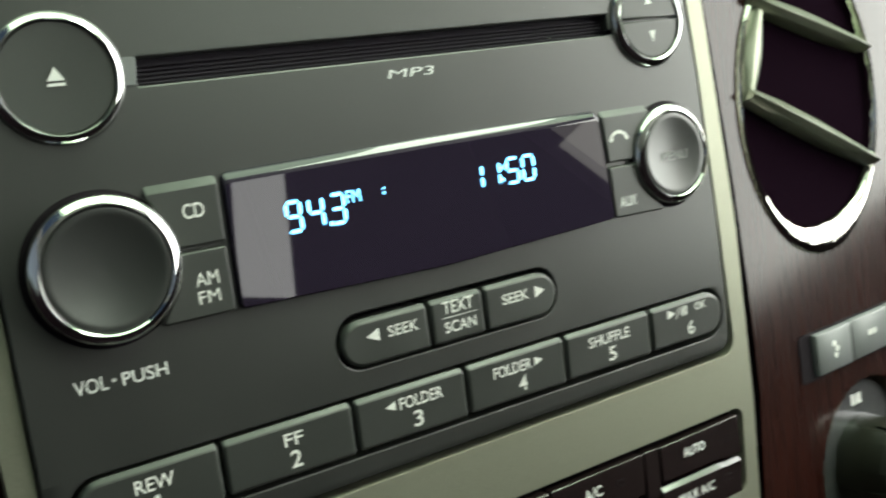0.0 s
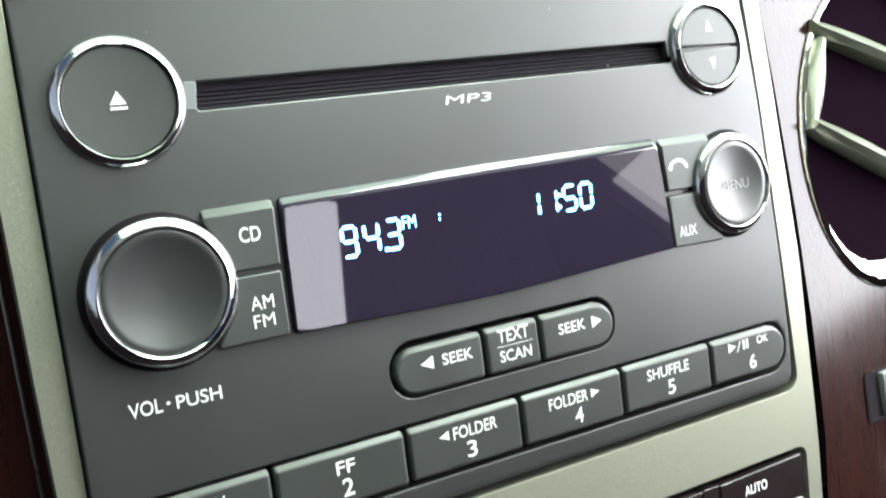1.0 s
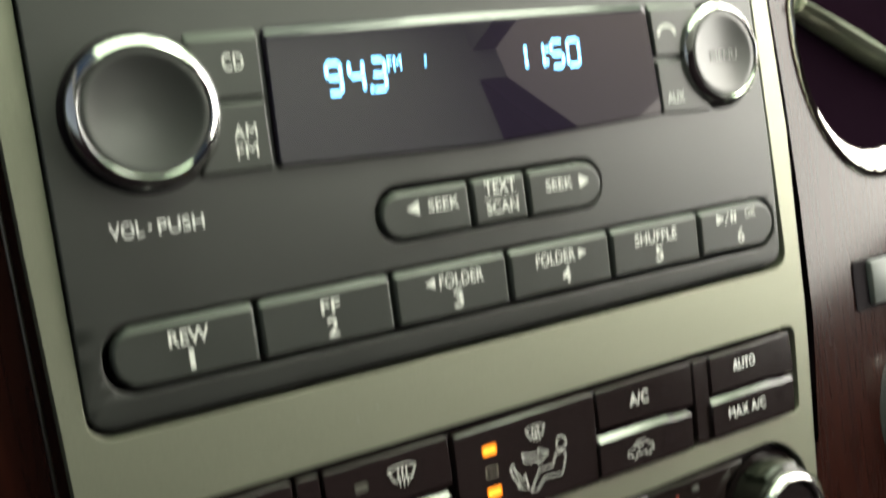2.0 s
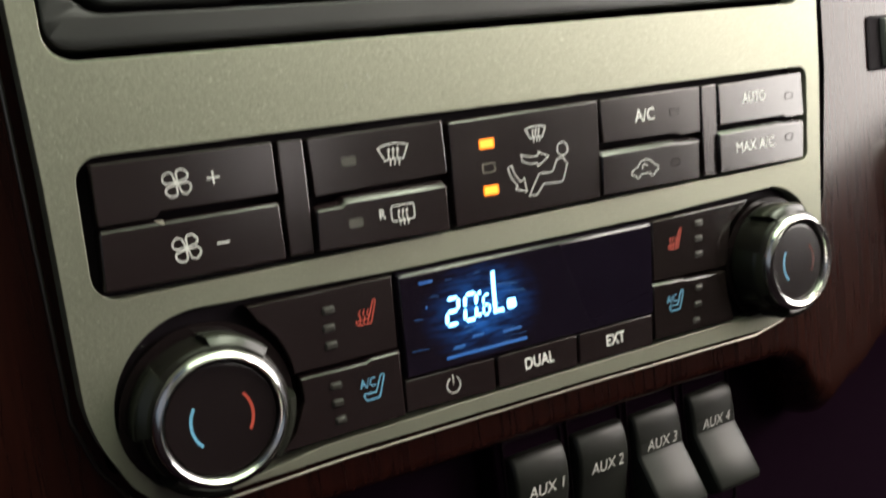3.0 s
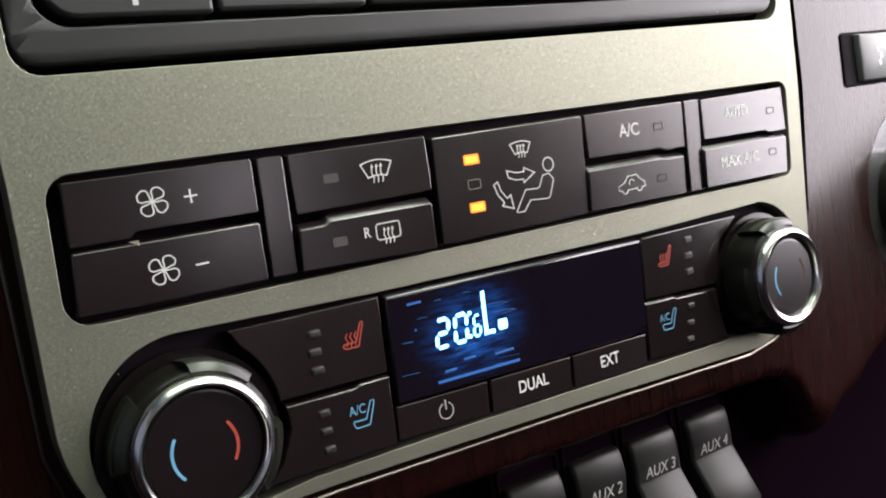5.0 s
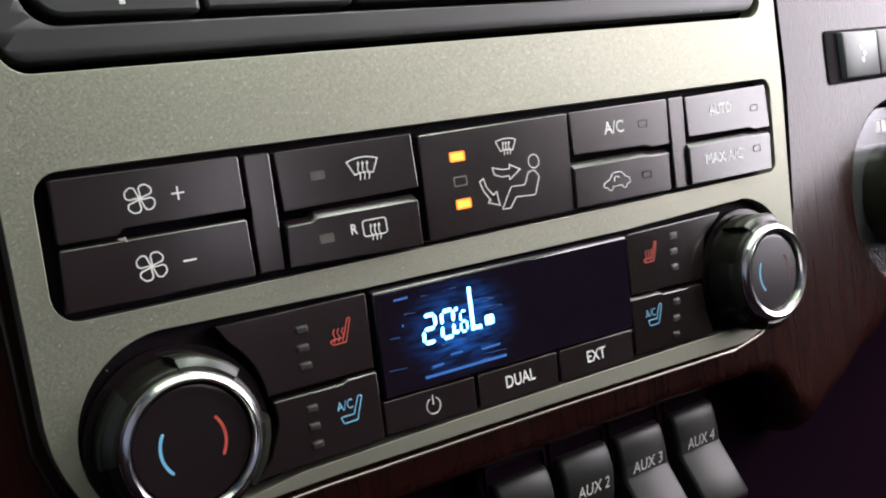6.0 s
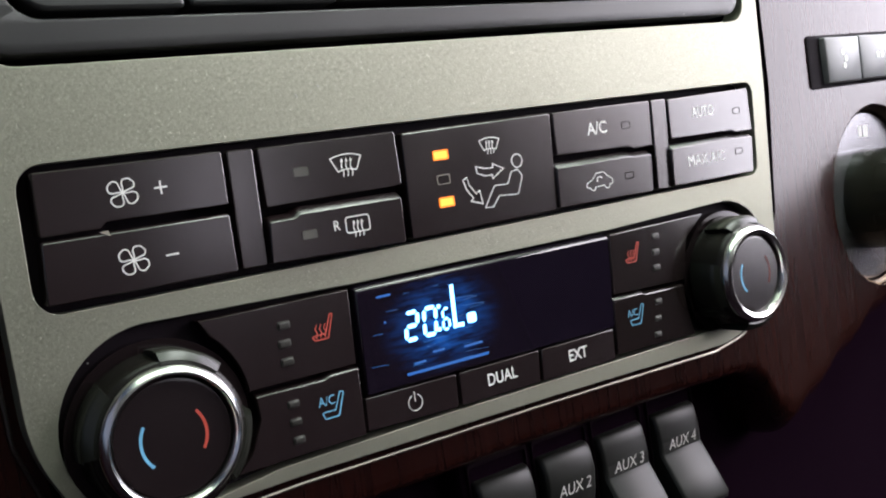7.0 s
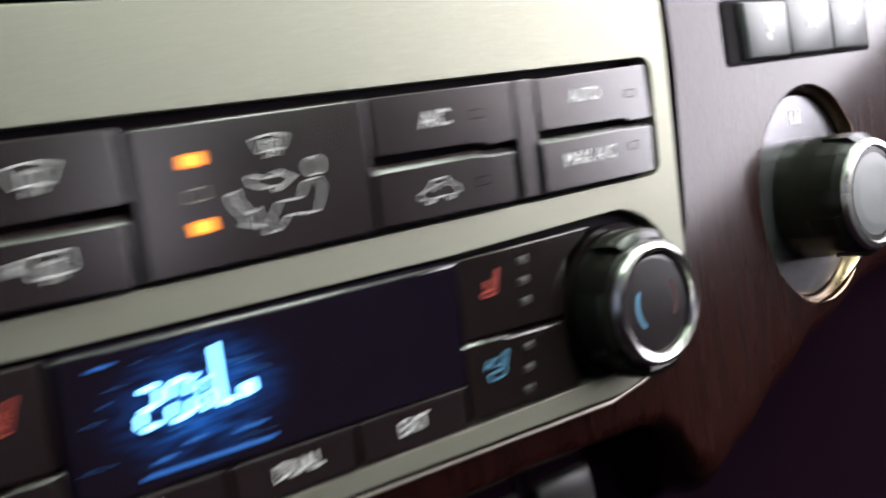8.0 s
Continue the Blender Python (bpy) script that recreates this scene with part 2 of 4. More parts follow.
def finish(name, bm, mat, origin, angle=35):
    ou, oy, ov, cu, cv, k = origin
    for p in bm.verts:
        if cv == FRONTS["car_radio"][1]:
            p.co.y += bow(p.co.z)
        p.co = ((cu + (p.co.x - cu) * k - ou) / 1000, (p.co.y - oy) / 1000, (cv + (p.co.z - cv) * k - ov) / 1000)
    bmesh.ops.remove_doubles(bm, verts=bm.verts[:], dist=2e-6)
    bmesh.ops.recalc_face_normals(bm, faces=bm.faces[:])
    me = bpy.data.meshes.new(name)
    bm.to_mesh(me)
    bm.free()
    me.materials.append(M[mat])
    me.set_sharp_from_angle(angle=radians(angle))
    for p in me.polygons:
        p.use_smooth = len(p.vertices) <= 4 and abs(p.normal.y) < 0.9995
    return me


def part(name, bm, mat, parent, label="", angle=35):
    ob = new(name, finish(name, bm, mat, ORIGIN[parent.name], angle))
    ob.parent = parent
    ORIGIN[ob.name] = ORIGIN[parent.name]
    return tagged(ob, label)


def whole(name, bm, mat, u, v, label, category, kind="", angle=35):
    ob = new(name, finish(name, bm, mat, (u, 0, v, 0, 0, 1), angle))
    ob.matrix_world = LEAN @ Matrix.Translation((u / 1000, 0, v / 1000))
    ORIGIN[ob.name] = (u, 0.0, v, 0.0, 0.0, 1.0)
    return tagged(ob, label, category, "", kind)


def area(poly):
    return 0.5 * sum(a[0] * b[1] - b[0] * a[1] for a, b in zip(poly, poly[1:] + poly[:1]))


def offset(poly, d, tidy=True):
    """The outline moved inwards by d, with mitred corners."""
    s = 1 if area(poly) > 0 else -1
    out = []
    for k, p in enumerate(poly):
        a, b = Vector(poly[k - 1]), Vector(poly[(k + 1) % len(poly)])
        p = Vector(p)
        e, f = (p - a).normalized(), (b - p).normalized()
        n, m = Vector((-e.y, e.x)) * s, Vector((-f.y, f.x)) * s
        h = n + m
        h = h / max(h.length_squared, 0.3) * 2
        out.append(tuple(p + h * d))
    if not tidy:
        return out
    # points that would cross over in a tight corner meet in one
    n = len(poly)
    turned = [(Vector(out[(k + 1) % n]) - Vector(out[k])).dot(Vector(poly[(k + 1) % n]) - Vector(poly[k])) < -1e-9 for k in range(n)]
    first = next((k for k in range(n) if not turned[k - 1]), 0)
    k = 0
    while k < n:
        run = [(first + k) % n]
        while turned[run[-1]] and len(run) < n:
            run.append((run[-1] + 1) % n)
        if len(run) > 1:
            mid = (sum(out[i][0] for i in run) / len(run), sum(out[i][1] for i in run) / len(run))
            for i in run:
                out[i] = mid
        k += len(run)
    return out


def rounded(corners, r, n=5):
    """The outline through the corners, each rounded by r (one number, or one for each)."""
    rs = r if isinstance(r, (list, tuple)) else [r] * len(corners)
    out = []
    for k, c in enumerate(corners):
        c, a, b = Vector(c), Vector(corners[k - 1]), Vector(corners[(k + 1) % len(corners)])
        if rs[k] <= 0:
            out.append(tuple(c))
            continue
        e, f = (a - c).normalized(), (b - c).normalized()
        half = e.angle(f) / 2
        far = rs[k] / math.tan(half)
        far = min(far, 0.499 * (a - c).length, 0.499 * (b - c).length)
        rad = far * math.tan(half)
        mid = c + (e + f).normalized() * (rad / math.sin(half))
        p, q = c + e * far - mid, c + f * far - mid
        turn = p.angle_signed(q)
        for i in range(n + 1):
            t = -turn * i / n
            out.append((mid.x + p.x * math.cos(t) - p.y * math.sin(t), mid.y + p.x * math.sin(t) + p.y * math.cos(t)))
    return out


def box(u0, v0, u1, v1, r=0.6, n=3):
    return rounded([(u0, v0), (u1, v0), (u1, v1), (u0, v1)], r, n)


def circle(u, v, r, n=48, rv=None):
    return [(u + r * math.cos(2 * math.pi * k / n), v + (rv or r) * math.sin(2 * math.pi * k / n)) for k in range(n)]


def loft(loops, bm=None, caps=True):
    """Rings of as many points each, (outline, y), joined in turn."""
    bm = bm or bmesh.new()
    rings = [[bm.verts.new((p[0], y if not callable(y) else y(p), p[1])) for p in poly] for poly, y in loops]
    for a, b in zip(rings, rings[1:]):
        for k in range(len(a)):
            bm.faces.new((a[k - 1], a[k], b[k], b[k - 1]))
    if caps:
        bm.faces.new(rings[0])
        bm.faces.new(rings[-1])
    return bm


def slab(poly, back, front, edge=0.5, top=0.0, drop=0.8, bm=None):
    """A cap with rounded front edges; top: how far its upper side slopes down towards the front."""
    lo, hi = min(p[1] for p in poly), max(p[1] for p in poly)
    face = [(p[0], p[1] - top * max(0.0, (p[1] - lo) / (hi - lo) * 2 - 1)) for p in poly]
    if not top:
        drop = edge
    return loft([(poly, back), (poly, front + drop), (offset(face, edge * 0.12), front + edge * 0.55 if top else front + edge * 0.6),
                 (offset(face, edge * 0.45), front + edge * 0.16), (offset(face, edge), front)], bm)


def lathe(u, v, profile, n=64, bm=None, caps=True):
    """A turned shape round the axis that stands on the panel at u, v: (radius, y) from back to front."""
    return loft([(circle(u, v, max(r, 0.02), n), y) for r, y in profile], bm, caps)


def inside(q, ring):
    odd = False
    for a, b in zip(ring, ring[1:] + ring[:1]):
        a, b = a.co, b.co
        if (a.z > q[1]) != (b.z > q[1]) and q[0] < a.x + (q[1] - a.z) / (b.z - a.z) * (b.x - a.x):
            odd = not odd
    return odd


def fill(bm, loops):
    """Faces between an outer ring of vertices and the rings of its openings."""
    flat = [p for r in loops for p in r]
    edges, base = [], 0
    for r in loops:
        edges += [(base + i, base + (i + 1) % len(r)) for i in range(len(r))]
        base += len(r)
    out, _, faces, was, _, _ = delaunay_2d_cdt([Vector((p.co.x, p.co.z)) for p in flat], edges, [], 2, 1e-6)
    got = [flat[w[0]] if w else bm.verts.new((q.x, flat[0].co.y, q.y)) for q, w in zip(out, was)]
    for f in faces:
        c = [got[i] for i in f]
        mid = (sum(out[i].x for i in f) / len(f), sum(out[i].y for i in f) / len(f))
        if len(set(c)) == len(c) and inside(mid, loops[0]) and not any(inside(mid, r) for r in loops[1:]) and not bm.faces.get(c):
            bm.faces.new(c)


def pierced(outer, holes, back, front, edge=0.5):
    """A plate with openings through it and eased front edges."""
    bm = bmesh.new()
    fronts, rings = [], []
    for k, poly in enumerate([outer] + holes):
        d = edge if k == 0 else -edge
        rows = [[bm.verts.new((p[0], y, p[1])) for p in q] for q, y in
                ((poly, back), (poly, front + edge), (offset(poly, d * 0.3, False), front + edge * 0.3), (offset(poly, d, False), front))]
        for a, b in zip(rows, rows[1:]):
            for i in range(len(a)):
                bm.faces.new((a[i - 1], a[i], b[i], b[i - 1]))
        fronts.append(rows[-1])
        rings.append(rows[0])
    for loops in (fronts, rings):
        fill(bm, loops)
    return bm


def ribbon(points, w, y, closed=False, bm=None, thick=0.06):
    """A printed line of width w along points."""
    bm = bm or bmesh.new()
    pts = [Vector(p) for p in points]
    n = len(pts)
    left, right = [], []
    for k, p in enumerate(pts):
        a = pts[k - 1] if k or closed else p
        b = pts[(k + 1) % n] if k < n - 1 or closed else p
        e = (p - a).normalized() if (p - a).length > 1e-6 else (b - p).normalized()
        f = (b - p).normalized() if (b - p).length > 1e-6 else e
        h = Vector((-e.y, e.x)) + Vector((-f.y, f.x))
        h = h / max(h.length_squared, 0.6) * w
        left.append(p + h)
        right.append(p - h)
    rows = [[bm.verts.new((q.x, yy, q.y)) for q in side] for side, yy in ((left, y + thick), (left, y), (right, y), (right, y + thick))]
    for r, s in zip(rows, rows[1:]):
        for k in range(n if closed else n - 1):
            j = (k + 1) % n
            bm.faces.new((r[k], r[j], s[j], s[k]))
    return bm


def arc(u, v, r, a0, a1, n=14, rv=None):
    return [(u + r * math.cos(radians(a0 + (a1 - a0) * k / n)), v + (rv or r) * math.sin(radians(a0 + (a1 - a0) * k / n))) for k in range(n + 1)]


def patch(poly, y, bm=None, thick=0.06):
    return loft([(poly, y + thick), (poly, y)], bm)


def lettering(text, u0, v0, u1, v1, y, mat, parent, shear=0.0, heavy=0.012, name="lettering"):
    """Words set into the box from u0, v0 to u1, v1 on the surface y."""
    cu = bpy.data.curves.new("words", "FONT")
    cu.body, cu.offset, cu.resolution_u = text, 0.0 if "M" in text else heavy, 4
    ob = bpy.data.objects.new("words", cu)
    scene.collection.objects.link(ob)
    dg = bpy.context.evaluated_depsgraph_get()
    me = bpy.data.meshes.new_from_object(ob.evaluated_get(dg))
    bpy.data.objects.remove(ob)
    bm = bmesh.new()
    bm.from_mesh(me)
    bpy.data.meshes.remove(me)
    xs, ys = [p.co.x for p in bm.verts], [p.co.y for p in bm.verts]
    sx, sy = (u1 - u0) / (max(xs) - min(xs)), (v1 - v0) / (max(ys) - min(ys))
    x0, y0 = min(xs), min(ys)
    for p in bm.verts:
        h = (p.co.y - y0) * sy
        p.co = (u0 + (p.co.x - x0) * sx + shear * h, y, v0 + h)
    return part(name, bm, mat, parent)


SEGMENTS = {"0": "abcdef", "1": "bc", "2": "abged", "3": "abgcd", "4": "fgbc", "5": "afgcd", "6": "afgedc", "9": "abcdfg", "L": "fed"}


def segments(text, u, v, w, h, step, y, parent, bar=0.9, shear=0.1):
    """Seven-bar figures, each lit bar a part."""
    for k, ch in enumerate(text):
        if ch == " ":
            continue
        u0 = u + k * step
        for s in SEGMENTS[ch]:
            g = 0.18
            x0, x1, y0, y1 = {"a": (0, w, h, h), "g": (0, w, h / 2, h / 2), "d": (0, w, 0, 0), "f": (0, 0, h / 2, h), "b": (w, w, h / 2, h),
                              "e": (0, 0, 0, h / 2), "c": (w, w, 0, h / 2)}[s]
            t = bar / 2
            if y0 == y1:
                q = [(x0 + g, y0), (x0 + g + t, y0 - t), (x1 - g - t, y0 - t), (x1 - g, y0), (x1 - g - t, y0 + t), (x0 + g + t, y0 + t)]
            else:
                q = [(x0, y0 + g), (x0 + t, y0 + g + t), (x0 + t, y1 - g - t), (x0, y1 - g), (x0 - t, y1 - g - t), (x0 - t, y0 + g + t)]
            part("digit_bar", patch([(u0 + a + shear * b, v + b) for a, b in q], y), "digit", parent, "lit pale-blue bar of a figure")


# ---- the panel's large pieces ----
BEZEL = rounded([(-92.0, 200), (-90.2, 62), (-88.9, 5), (-88.9, -38.5), (-80.5, -57.2), (-40, -57.0), (24, -58.5), (84, -60.5), (107.0, -54), (111.2, 8), (112.0, 62), (109.0, 116), (103, 200)],
                [0, 100, 100, 30, 14, 200, 200, 30, 26, 300, 100, 120, 0], 8)
HOLE = rounded([(-84.9, 23.9), (105.7, 23.9), (105.0, 60), (103.6, 105), (101.0, 147.4), (-84.3, 147.4)], [5, 5, 90, 90, 6, 4], 6)
RADIO = rounded([(-84.3, 25.2), (105.2, 25.2), (104.6, 60), (103.2, 105), (100.6, 146.6), (-83.7, 146.6)], [4.5, 4.5, 90, 90, 6, 4], 6)
UPPER = rounded([(-83.6, -16.6), (103.6, -17.2), (105.2, 6.9), (-83.0, 7.4)], [4, 2.5, 2.5, 4], 5)


def lower_outline():
    left = arc(-66.8, -39.0, 17.2, 92, 270, 24)
    right = arc(87.2, -40.4, 17.2, -68, 84, 22)
    return left + [(-46, -53.9), (-10, -54.0), (44, -54.9), (76, -55.4)] + right + [(46, -24.0), (-26, -23.1)]


LOWER = lower_outline()

bezel = thing("dashboard_bezel", 10, 40, "champagne metallic painted bezel framing the radio and climate controls", "dashboard bezel")
part("plate", pierced(BEZEL, [HOLE, offset(UPPER, -0.5, False), offset(LOWER, -0.3, False)], 5.6, 0.0, 0.14), "champagne", bezel)

WOOD_EDGE = [(-300, -58), (-140, -60), (-80, -65), (0, -66.5), (60, -67.5), (90, -68.5), (101, -70), (110, -83), (116, -84.5), (128, -79), (150, -69.5), (171, -61.5), (210, -53), (420, -46)]


def wood_y(u):
    d = max(0.0, u - 112)
    e = max(0.0, -92 - u)
    t = min(1.0, max(0.0, (u - 30) / 82))
    return 6.0 - 1.5 * t * t * (3 - 2 * t) + 0.035 * d + 0.00035 * d * d + 0.02 * e + 0.0012 * e * e


def edge_v(u):
    for a, b in zip(WOOD_EDGE, WOOD_EDGE[1:]):
        if u <= b[0]:
            t = (u - a[0]) / (b[0] - a[0])
            t = t * t * (3 - 2 * t)
            return a[1] + t * (b[1] - a[1])
    return WOOD_EDGE[-1][1]


VENT = (161.8, 92, 37.4, 49)
SWITCH = (140.6, 3.0, 218.2, 19.0)
DIAL = (176.2, -33.3, 29.5, 29.5)


def wood_panel():
    lower = [(u, edge_v(u)) for u in range(-300, 421, 4)]
    outer = lower + [(420, 210), (-300, 210)]
    holes = [circle(VENT[0], VENT[1], VENT[2], 64, VENT[3]), box(*SWITCH, 1.5), circle(DIAL[0], DIAL[1], DIAL[2], 56, DIAL[3]),
             rounded([(-86, -50), (96, -50), (110.0, -44), (116.0, -30), (119.8, 6), (119.8, 40), (118.4, 72), (115.4, 111), (111.8, 145), (108.0, 206), (-86, 206)], [3, 6, 6, 6, 60, 60, 100, 100, 100, 0, 3], 6)]
    bm = bmesh.new()
    rows = [[bm.verts.new((p[0], 0, p[1])) for p in q] for q in [outer] + holes]
    fill(bm, rows)
    for u in list(range(-280, -90, 15)) + list(range(30, 420, 7)):
        bmesh.ops.bisect_plane(bm, geom=bm.verts[:] + bm.edges[:] + bm.faces[:], plane_co=(u + 0.3, 0, 0), plane_no=(1, 0, 0))
    # the lower rim rolls under
    strip = []
    for u, v in lower:
        t = min(1.0, max(0.0, (u - 92) / 30))
        r = 5 + 13 * t * t * (3 - 2 * t)
        strip.append([(u, r * (1 - math.cos(a)), v - 0.8 * r * math.sin(a)) for a in (0, 0.2, 0.4, 0.6, 0.8, 1.0, 1.2, 1.4, 1.57)] + [(u, 44, v - 0.8 * r)])
    made = [[bm.verts.new(p) for p in s] for s in strip]
    for a, b in zip(made, made[1:]):
        for k in range(len(a) - 1):
            bm.faces.new((a[k], b[k], b[k + 1], a[k + 1]))
    # sides of the openings
    for h in holes[:3]:
        a = [bm.verts.new((p[0], 0, p[1])) for p in h]
        b = [bm.verts.new((p[0], 6, p[1])) for p in h]
        for k in range(len(a)):
            bm.faces.new((a[k - 1], a[k], b[k], b[k - 1]))
    bmesh.ops.remove_doubles(bm, verts=bm.verts[:], dist=0.01)
    for p in bm.verts:
        p.co.y += wood_y(p.co.x)
    return bm


whole("wood_trim", wood_panel(), "wood", 60, 40, "dark red-brown lacquered wood trim of the dashboard", "dashboard trim", "structure", 60)

# bead added between bezel and wood for the highlight on the wood's rounded edge
bead = bmesh.new()
BEAD = [(-94.4, 200), (-90.9, -20), (-90.5, -38), (-87.6, -47.6), (-82.6, -55.6), (-76, -59.6), (-66, -60.8), (-40, -60.4), (24, -61.7), (84, -63.2), (95, -61.4), (104, -56.6), (110, -48), (112.6, -36)]
BEAD = BEAD[:1] + rounded(BEAD, 6, 4)[10:-10] + BEAD[-1:]
loops = []
for k, p in enumerate(BEAD):
    a, b = Vector(BEAD[max(k - 1, 0)]), Vector(BEAD[min(k + 1, len(BEAD) - 1)])
    d = (b - a).normalized()
    n = Vector((-d.y, d.x))
    loops.append([bead.verts.new((p[0] + n.x * 0.4 * math.cos(t), wood_y(p[0]) - 0.2 + 0.4 * math.sin(t), p[1] + n.y * 0.4 * math.cos(t))) for t in np.linspace(0, 2 * math.pi, 8, endpoint=False)])
for a, b in zip(loops, loops[1:]):
    for k in range(8):
        bead.faces.new((a[k - 1], a[k], b[k], b[k - 1]))
part("bead", bead, "bead", bezel, "thin bead standing in for the wood edge's highlight")

# ---- radio ----
radio = thing("car_radio", 11, 86, "black car radio with display, knobs and chrome-ringed buttons", "car radio")
SLOT = rounded([(-52.2, 117.9), (73.6, 118.9), (73.6, 124.3), (-52.2, 123.5)], 0.6, 3)
SEEK = rounded([(-19.6, 50.2), (43.4, 50.2), (43.4, 63.0), (-19.6, 63.0)], [6, 6, 6, 6], 8)
ROW = rounded([(-80, 30.8), (103.2, 30.2), (103.2, 44.8), (-80, 44.6)], [6, 6.6, 6.6, 6], 8)
face = pierced(RADIO, [SLOT, SEEK, ROW], 5.0, -0.9, 0.4)
for v in list(range(27, 67, 3)) + list(range(104, 147, 3)):
    bmesh.ops.bisect_plane(face, geom=face.verts[:] + face.edges[:] + face.faces[:], plane_co=(0, 0, v + 0.17), plane_no=(0, 0, 1))
part("faceplate", face, "face", radio)
part("backing", slab(offset(RADIO, 1.5), 7.5, 4.4, 0.3), "gap", radio)

slot = part("disc_slot", slab(offset(SLOT, -0.2), 4.4, 2.6, 0.2), "felt", radio, "dark disc slot with a ridged felt lip")
for k in range(5):
    part("felt_lip", slab(rounded([(-52, 118.3 + k * 0.85), (73.4, 119.2 + k * 0.85), (73.4, 119.7 + k * 0.85), (-52, 118.8 + k * 0.85)], 0.1, 1), 3.8, 1.6 - 0.1 * k, 0.12), "felt", slot)
part("slot_end", slab(rounded([(-55.0, 118.2), (-52.4, 118.0), (-51.6, 123.6), (-54.2, 123.8)], 0.3, 2), 2, -1.15, 0.2), "pale", radio)
part("slot_end", slab(rounded([(72.6, 120.3), (75.0, 120.3), (75.0, 125.0), (72.4, 125.0)], 0.3, 2), 2, -0.8, 0.3), "button", radio)
lettering("MP3", 4.0, 113.9, 16.2, 115.9, -0.96, "dim_print", radio, 0.3)
lettering("VOL", -74.9, 60.7, -68.5, 63.6, -0.96, "dim_print", radio)
lettering("PUSH", -65.8, 60.6, -56.7, 63.3, -0.96, "dim_print", radio)
part("dot", patch(circle(-67.3, 62.2, 0.4, 12), -0.96), "dim_print", radio)

# eject button
eject = part("eject_button", lathe(-66.9, 120.9, [(13.3, 1.0), (13.3, -0.7), (13.1, -0.75)]), "gap", radio)
part("ring", lathe(-66.9, 120.9, [(12.6, 0), (12.6, -1.5), (12.4, -1.9), (11.4, -2.6), (11.1, -2.7), (10.85, -2.4), (10.8, 0)], 72, caps=False), "chrome", eject, "chrome ring")
part("cap", lathe(-66.9, 120.9, [(10.75, 0), (10.75, -1.5), (10.4, -1.9), (6, -1.7), (2, -1.6)], 56), "button", eject)
tri = bmesh.new()
patch([(-68.9, 120.3), (-65.7, 120.3), (-67.3, 122.9)], -1.96, tri)
patch([(-68.9, 119.3), (-65.7, 119.3), (-65.7, 119.85), (-68.9, 119.85)], -1.96, tri)
part("icon", tri, "print", eject)

# rocker of two halves
track = part("track_rocker", lathe(86.7, 122.0, [(13.4, 1.0), (13.4, -0.7), (13.2, -0.75)]), "gap", radio)
part("ring", lathe(86.7, 122.0, [(12.8, 0), (12.8, -1.5), (12.6, -1.9), (11.5, -2.6), (11.0, -2.7), (10.65, -2.4), (10.6, 0)], 72, caps=False), "chrome", track, "chrome ring")
for s in (1, -1):
    half = [(86.7 + 10.5 * math.cos(radians(a)), 122.0 + s * (0.25 + 10.3 * math.sin(radians(a)))) for a in np.linspace(0, 180, 26)]
    part("button_half", slab(half, 0, -2.1, 0.7), "button", track)
part("icon", patch([(85.9, 126.0), (88.1, 126.0), (87.0, 129.2)], -2.16), "print", track)
part("icon", patch([(86.0, 118.9), (88.2, 118.9), (87.1, 115.8)], -2.16), "print", track)

# display block
part("surround", slab(rounded([(-58, 69.4), (10, 68.2), (66, 69.4), (86, 69.8), (86, 100.2), (63, 100.6), (10, 100.3), (-40, 99.4), (-58, 99.0)],
                              [3, 100, 60, 3, 3, 60, 100, 60, 3], 4), 3, -0.8, 0.3), "gap", radio)
screen = rounded([(-39.2, 70.9), (12, 69.7), (64.2, 71.6), (62.8, 99.0), (12, 98.8), (-38.4, 97.9)], [0.6, 150, 0.8, 0.8, 150, 0.6], 6)
screen = offset(screen, -0.9)


def lowered(poly, top):
    lo, hi = min(p[1] for p in poly), max(p[1] for p in poly)
    return [(p[0], p[1] - top * max(0.0, (p[1] - lo) / (hi - lo) * 2 - 1)) for p in poly]


# its upper side slopes gently back from the front to a small rounded edge
glass = loft([(screen, 1), (screen, -1.0), (offset(lowered(screen, 0.12), 0.08), -1.3), (offset(lowered(screen, 0.9), 0.25), -2.1),
              (offset(lowered(screen, 1.5), 0.4), -2.52), (offset(lowered(screen, 2.0), 0.6), -2.65)])
display = part("display", glass, "radio_gloss", radio,
               "glossy dark display with blue-white figures")
DY = -2.72
segments("943", -26.8, 84.0, 3.2, 6.3, 5.25, DY, display, 0.8, 0.02)
part("digit", patch(box(-17.1, 83.7, -16.2, 84.6, 0.1, 1), DY), "digit", display, "lit decimal point")
lettering("FM", -12.2, 87.9, -8.8, 90.6, DY, "digit", display)
segments("1", -3.4, 88.2, 0.6, 2.1, 3, DY, display, 0.5)
segments("11", 21.4, 85.6, 3.0, 5.4, 5.2, DY, display, 0.8, 0.02)
segments("50", 31.9, 85.5, 3.4, 5.9, 4.9, DY, display, 0.8, 0.02)
for o in ((30.1, 86.3), (30.4, 89.2)):
    part("colon_dot", patch(box(o[0], o[1], o[0] + 0.8, o[1] + 0.8, 0.1, 1), DY), "digit", display, "lit dot of the colon")


def radio_button(name, corners, r, words=(), front=-2.2, top=1.6, edge=0.5, mat="button"):
    b = part(name, slab(rounded(corners, r, 4), 3, front, edge, top, 1.5 if top > 0.5 else 1.0), mat, radio)
    for w in words:
        lettering(w[0], *w[1:5], front - 0.06, w[5] if len(w) > 5 else "print", b)
    return b


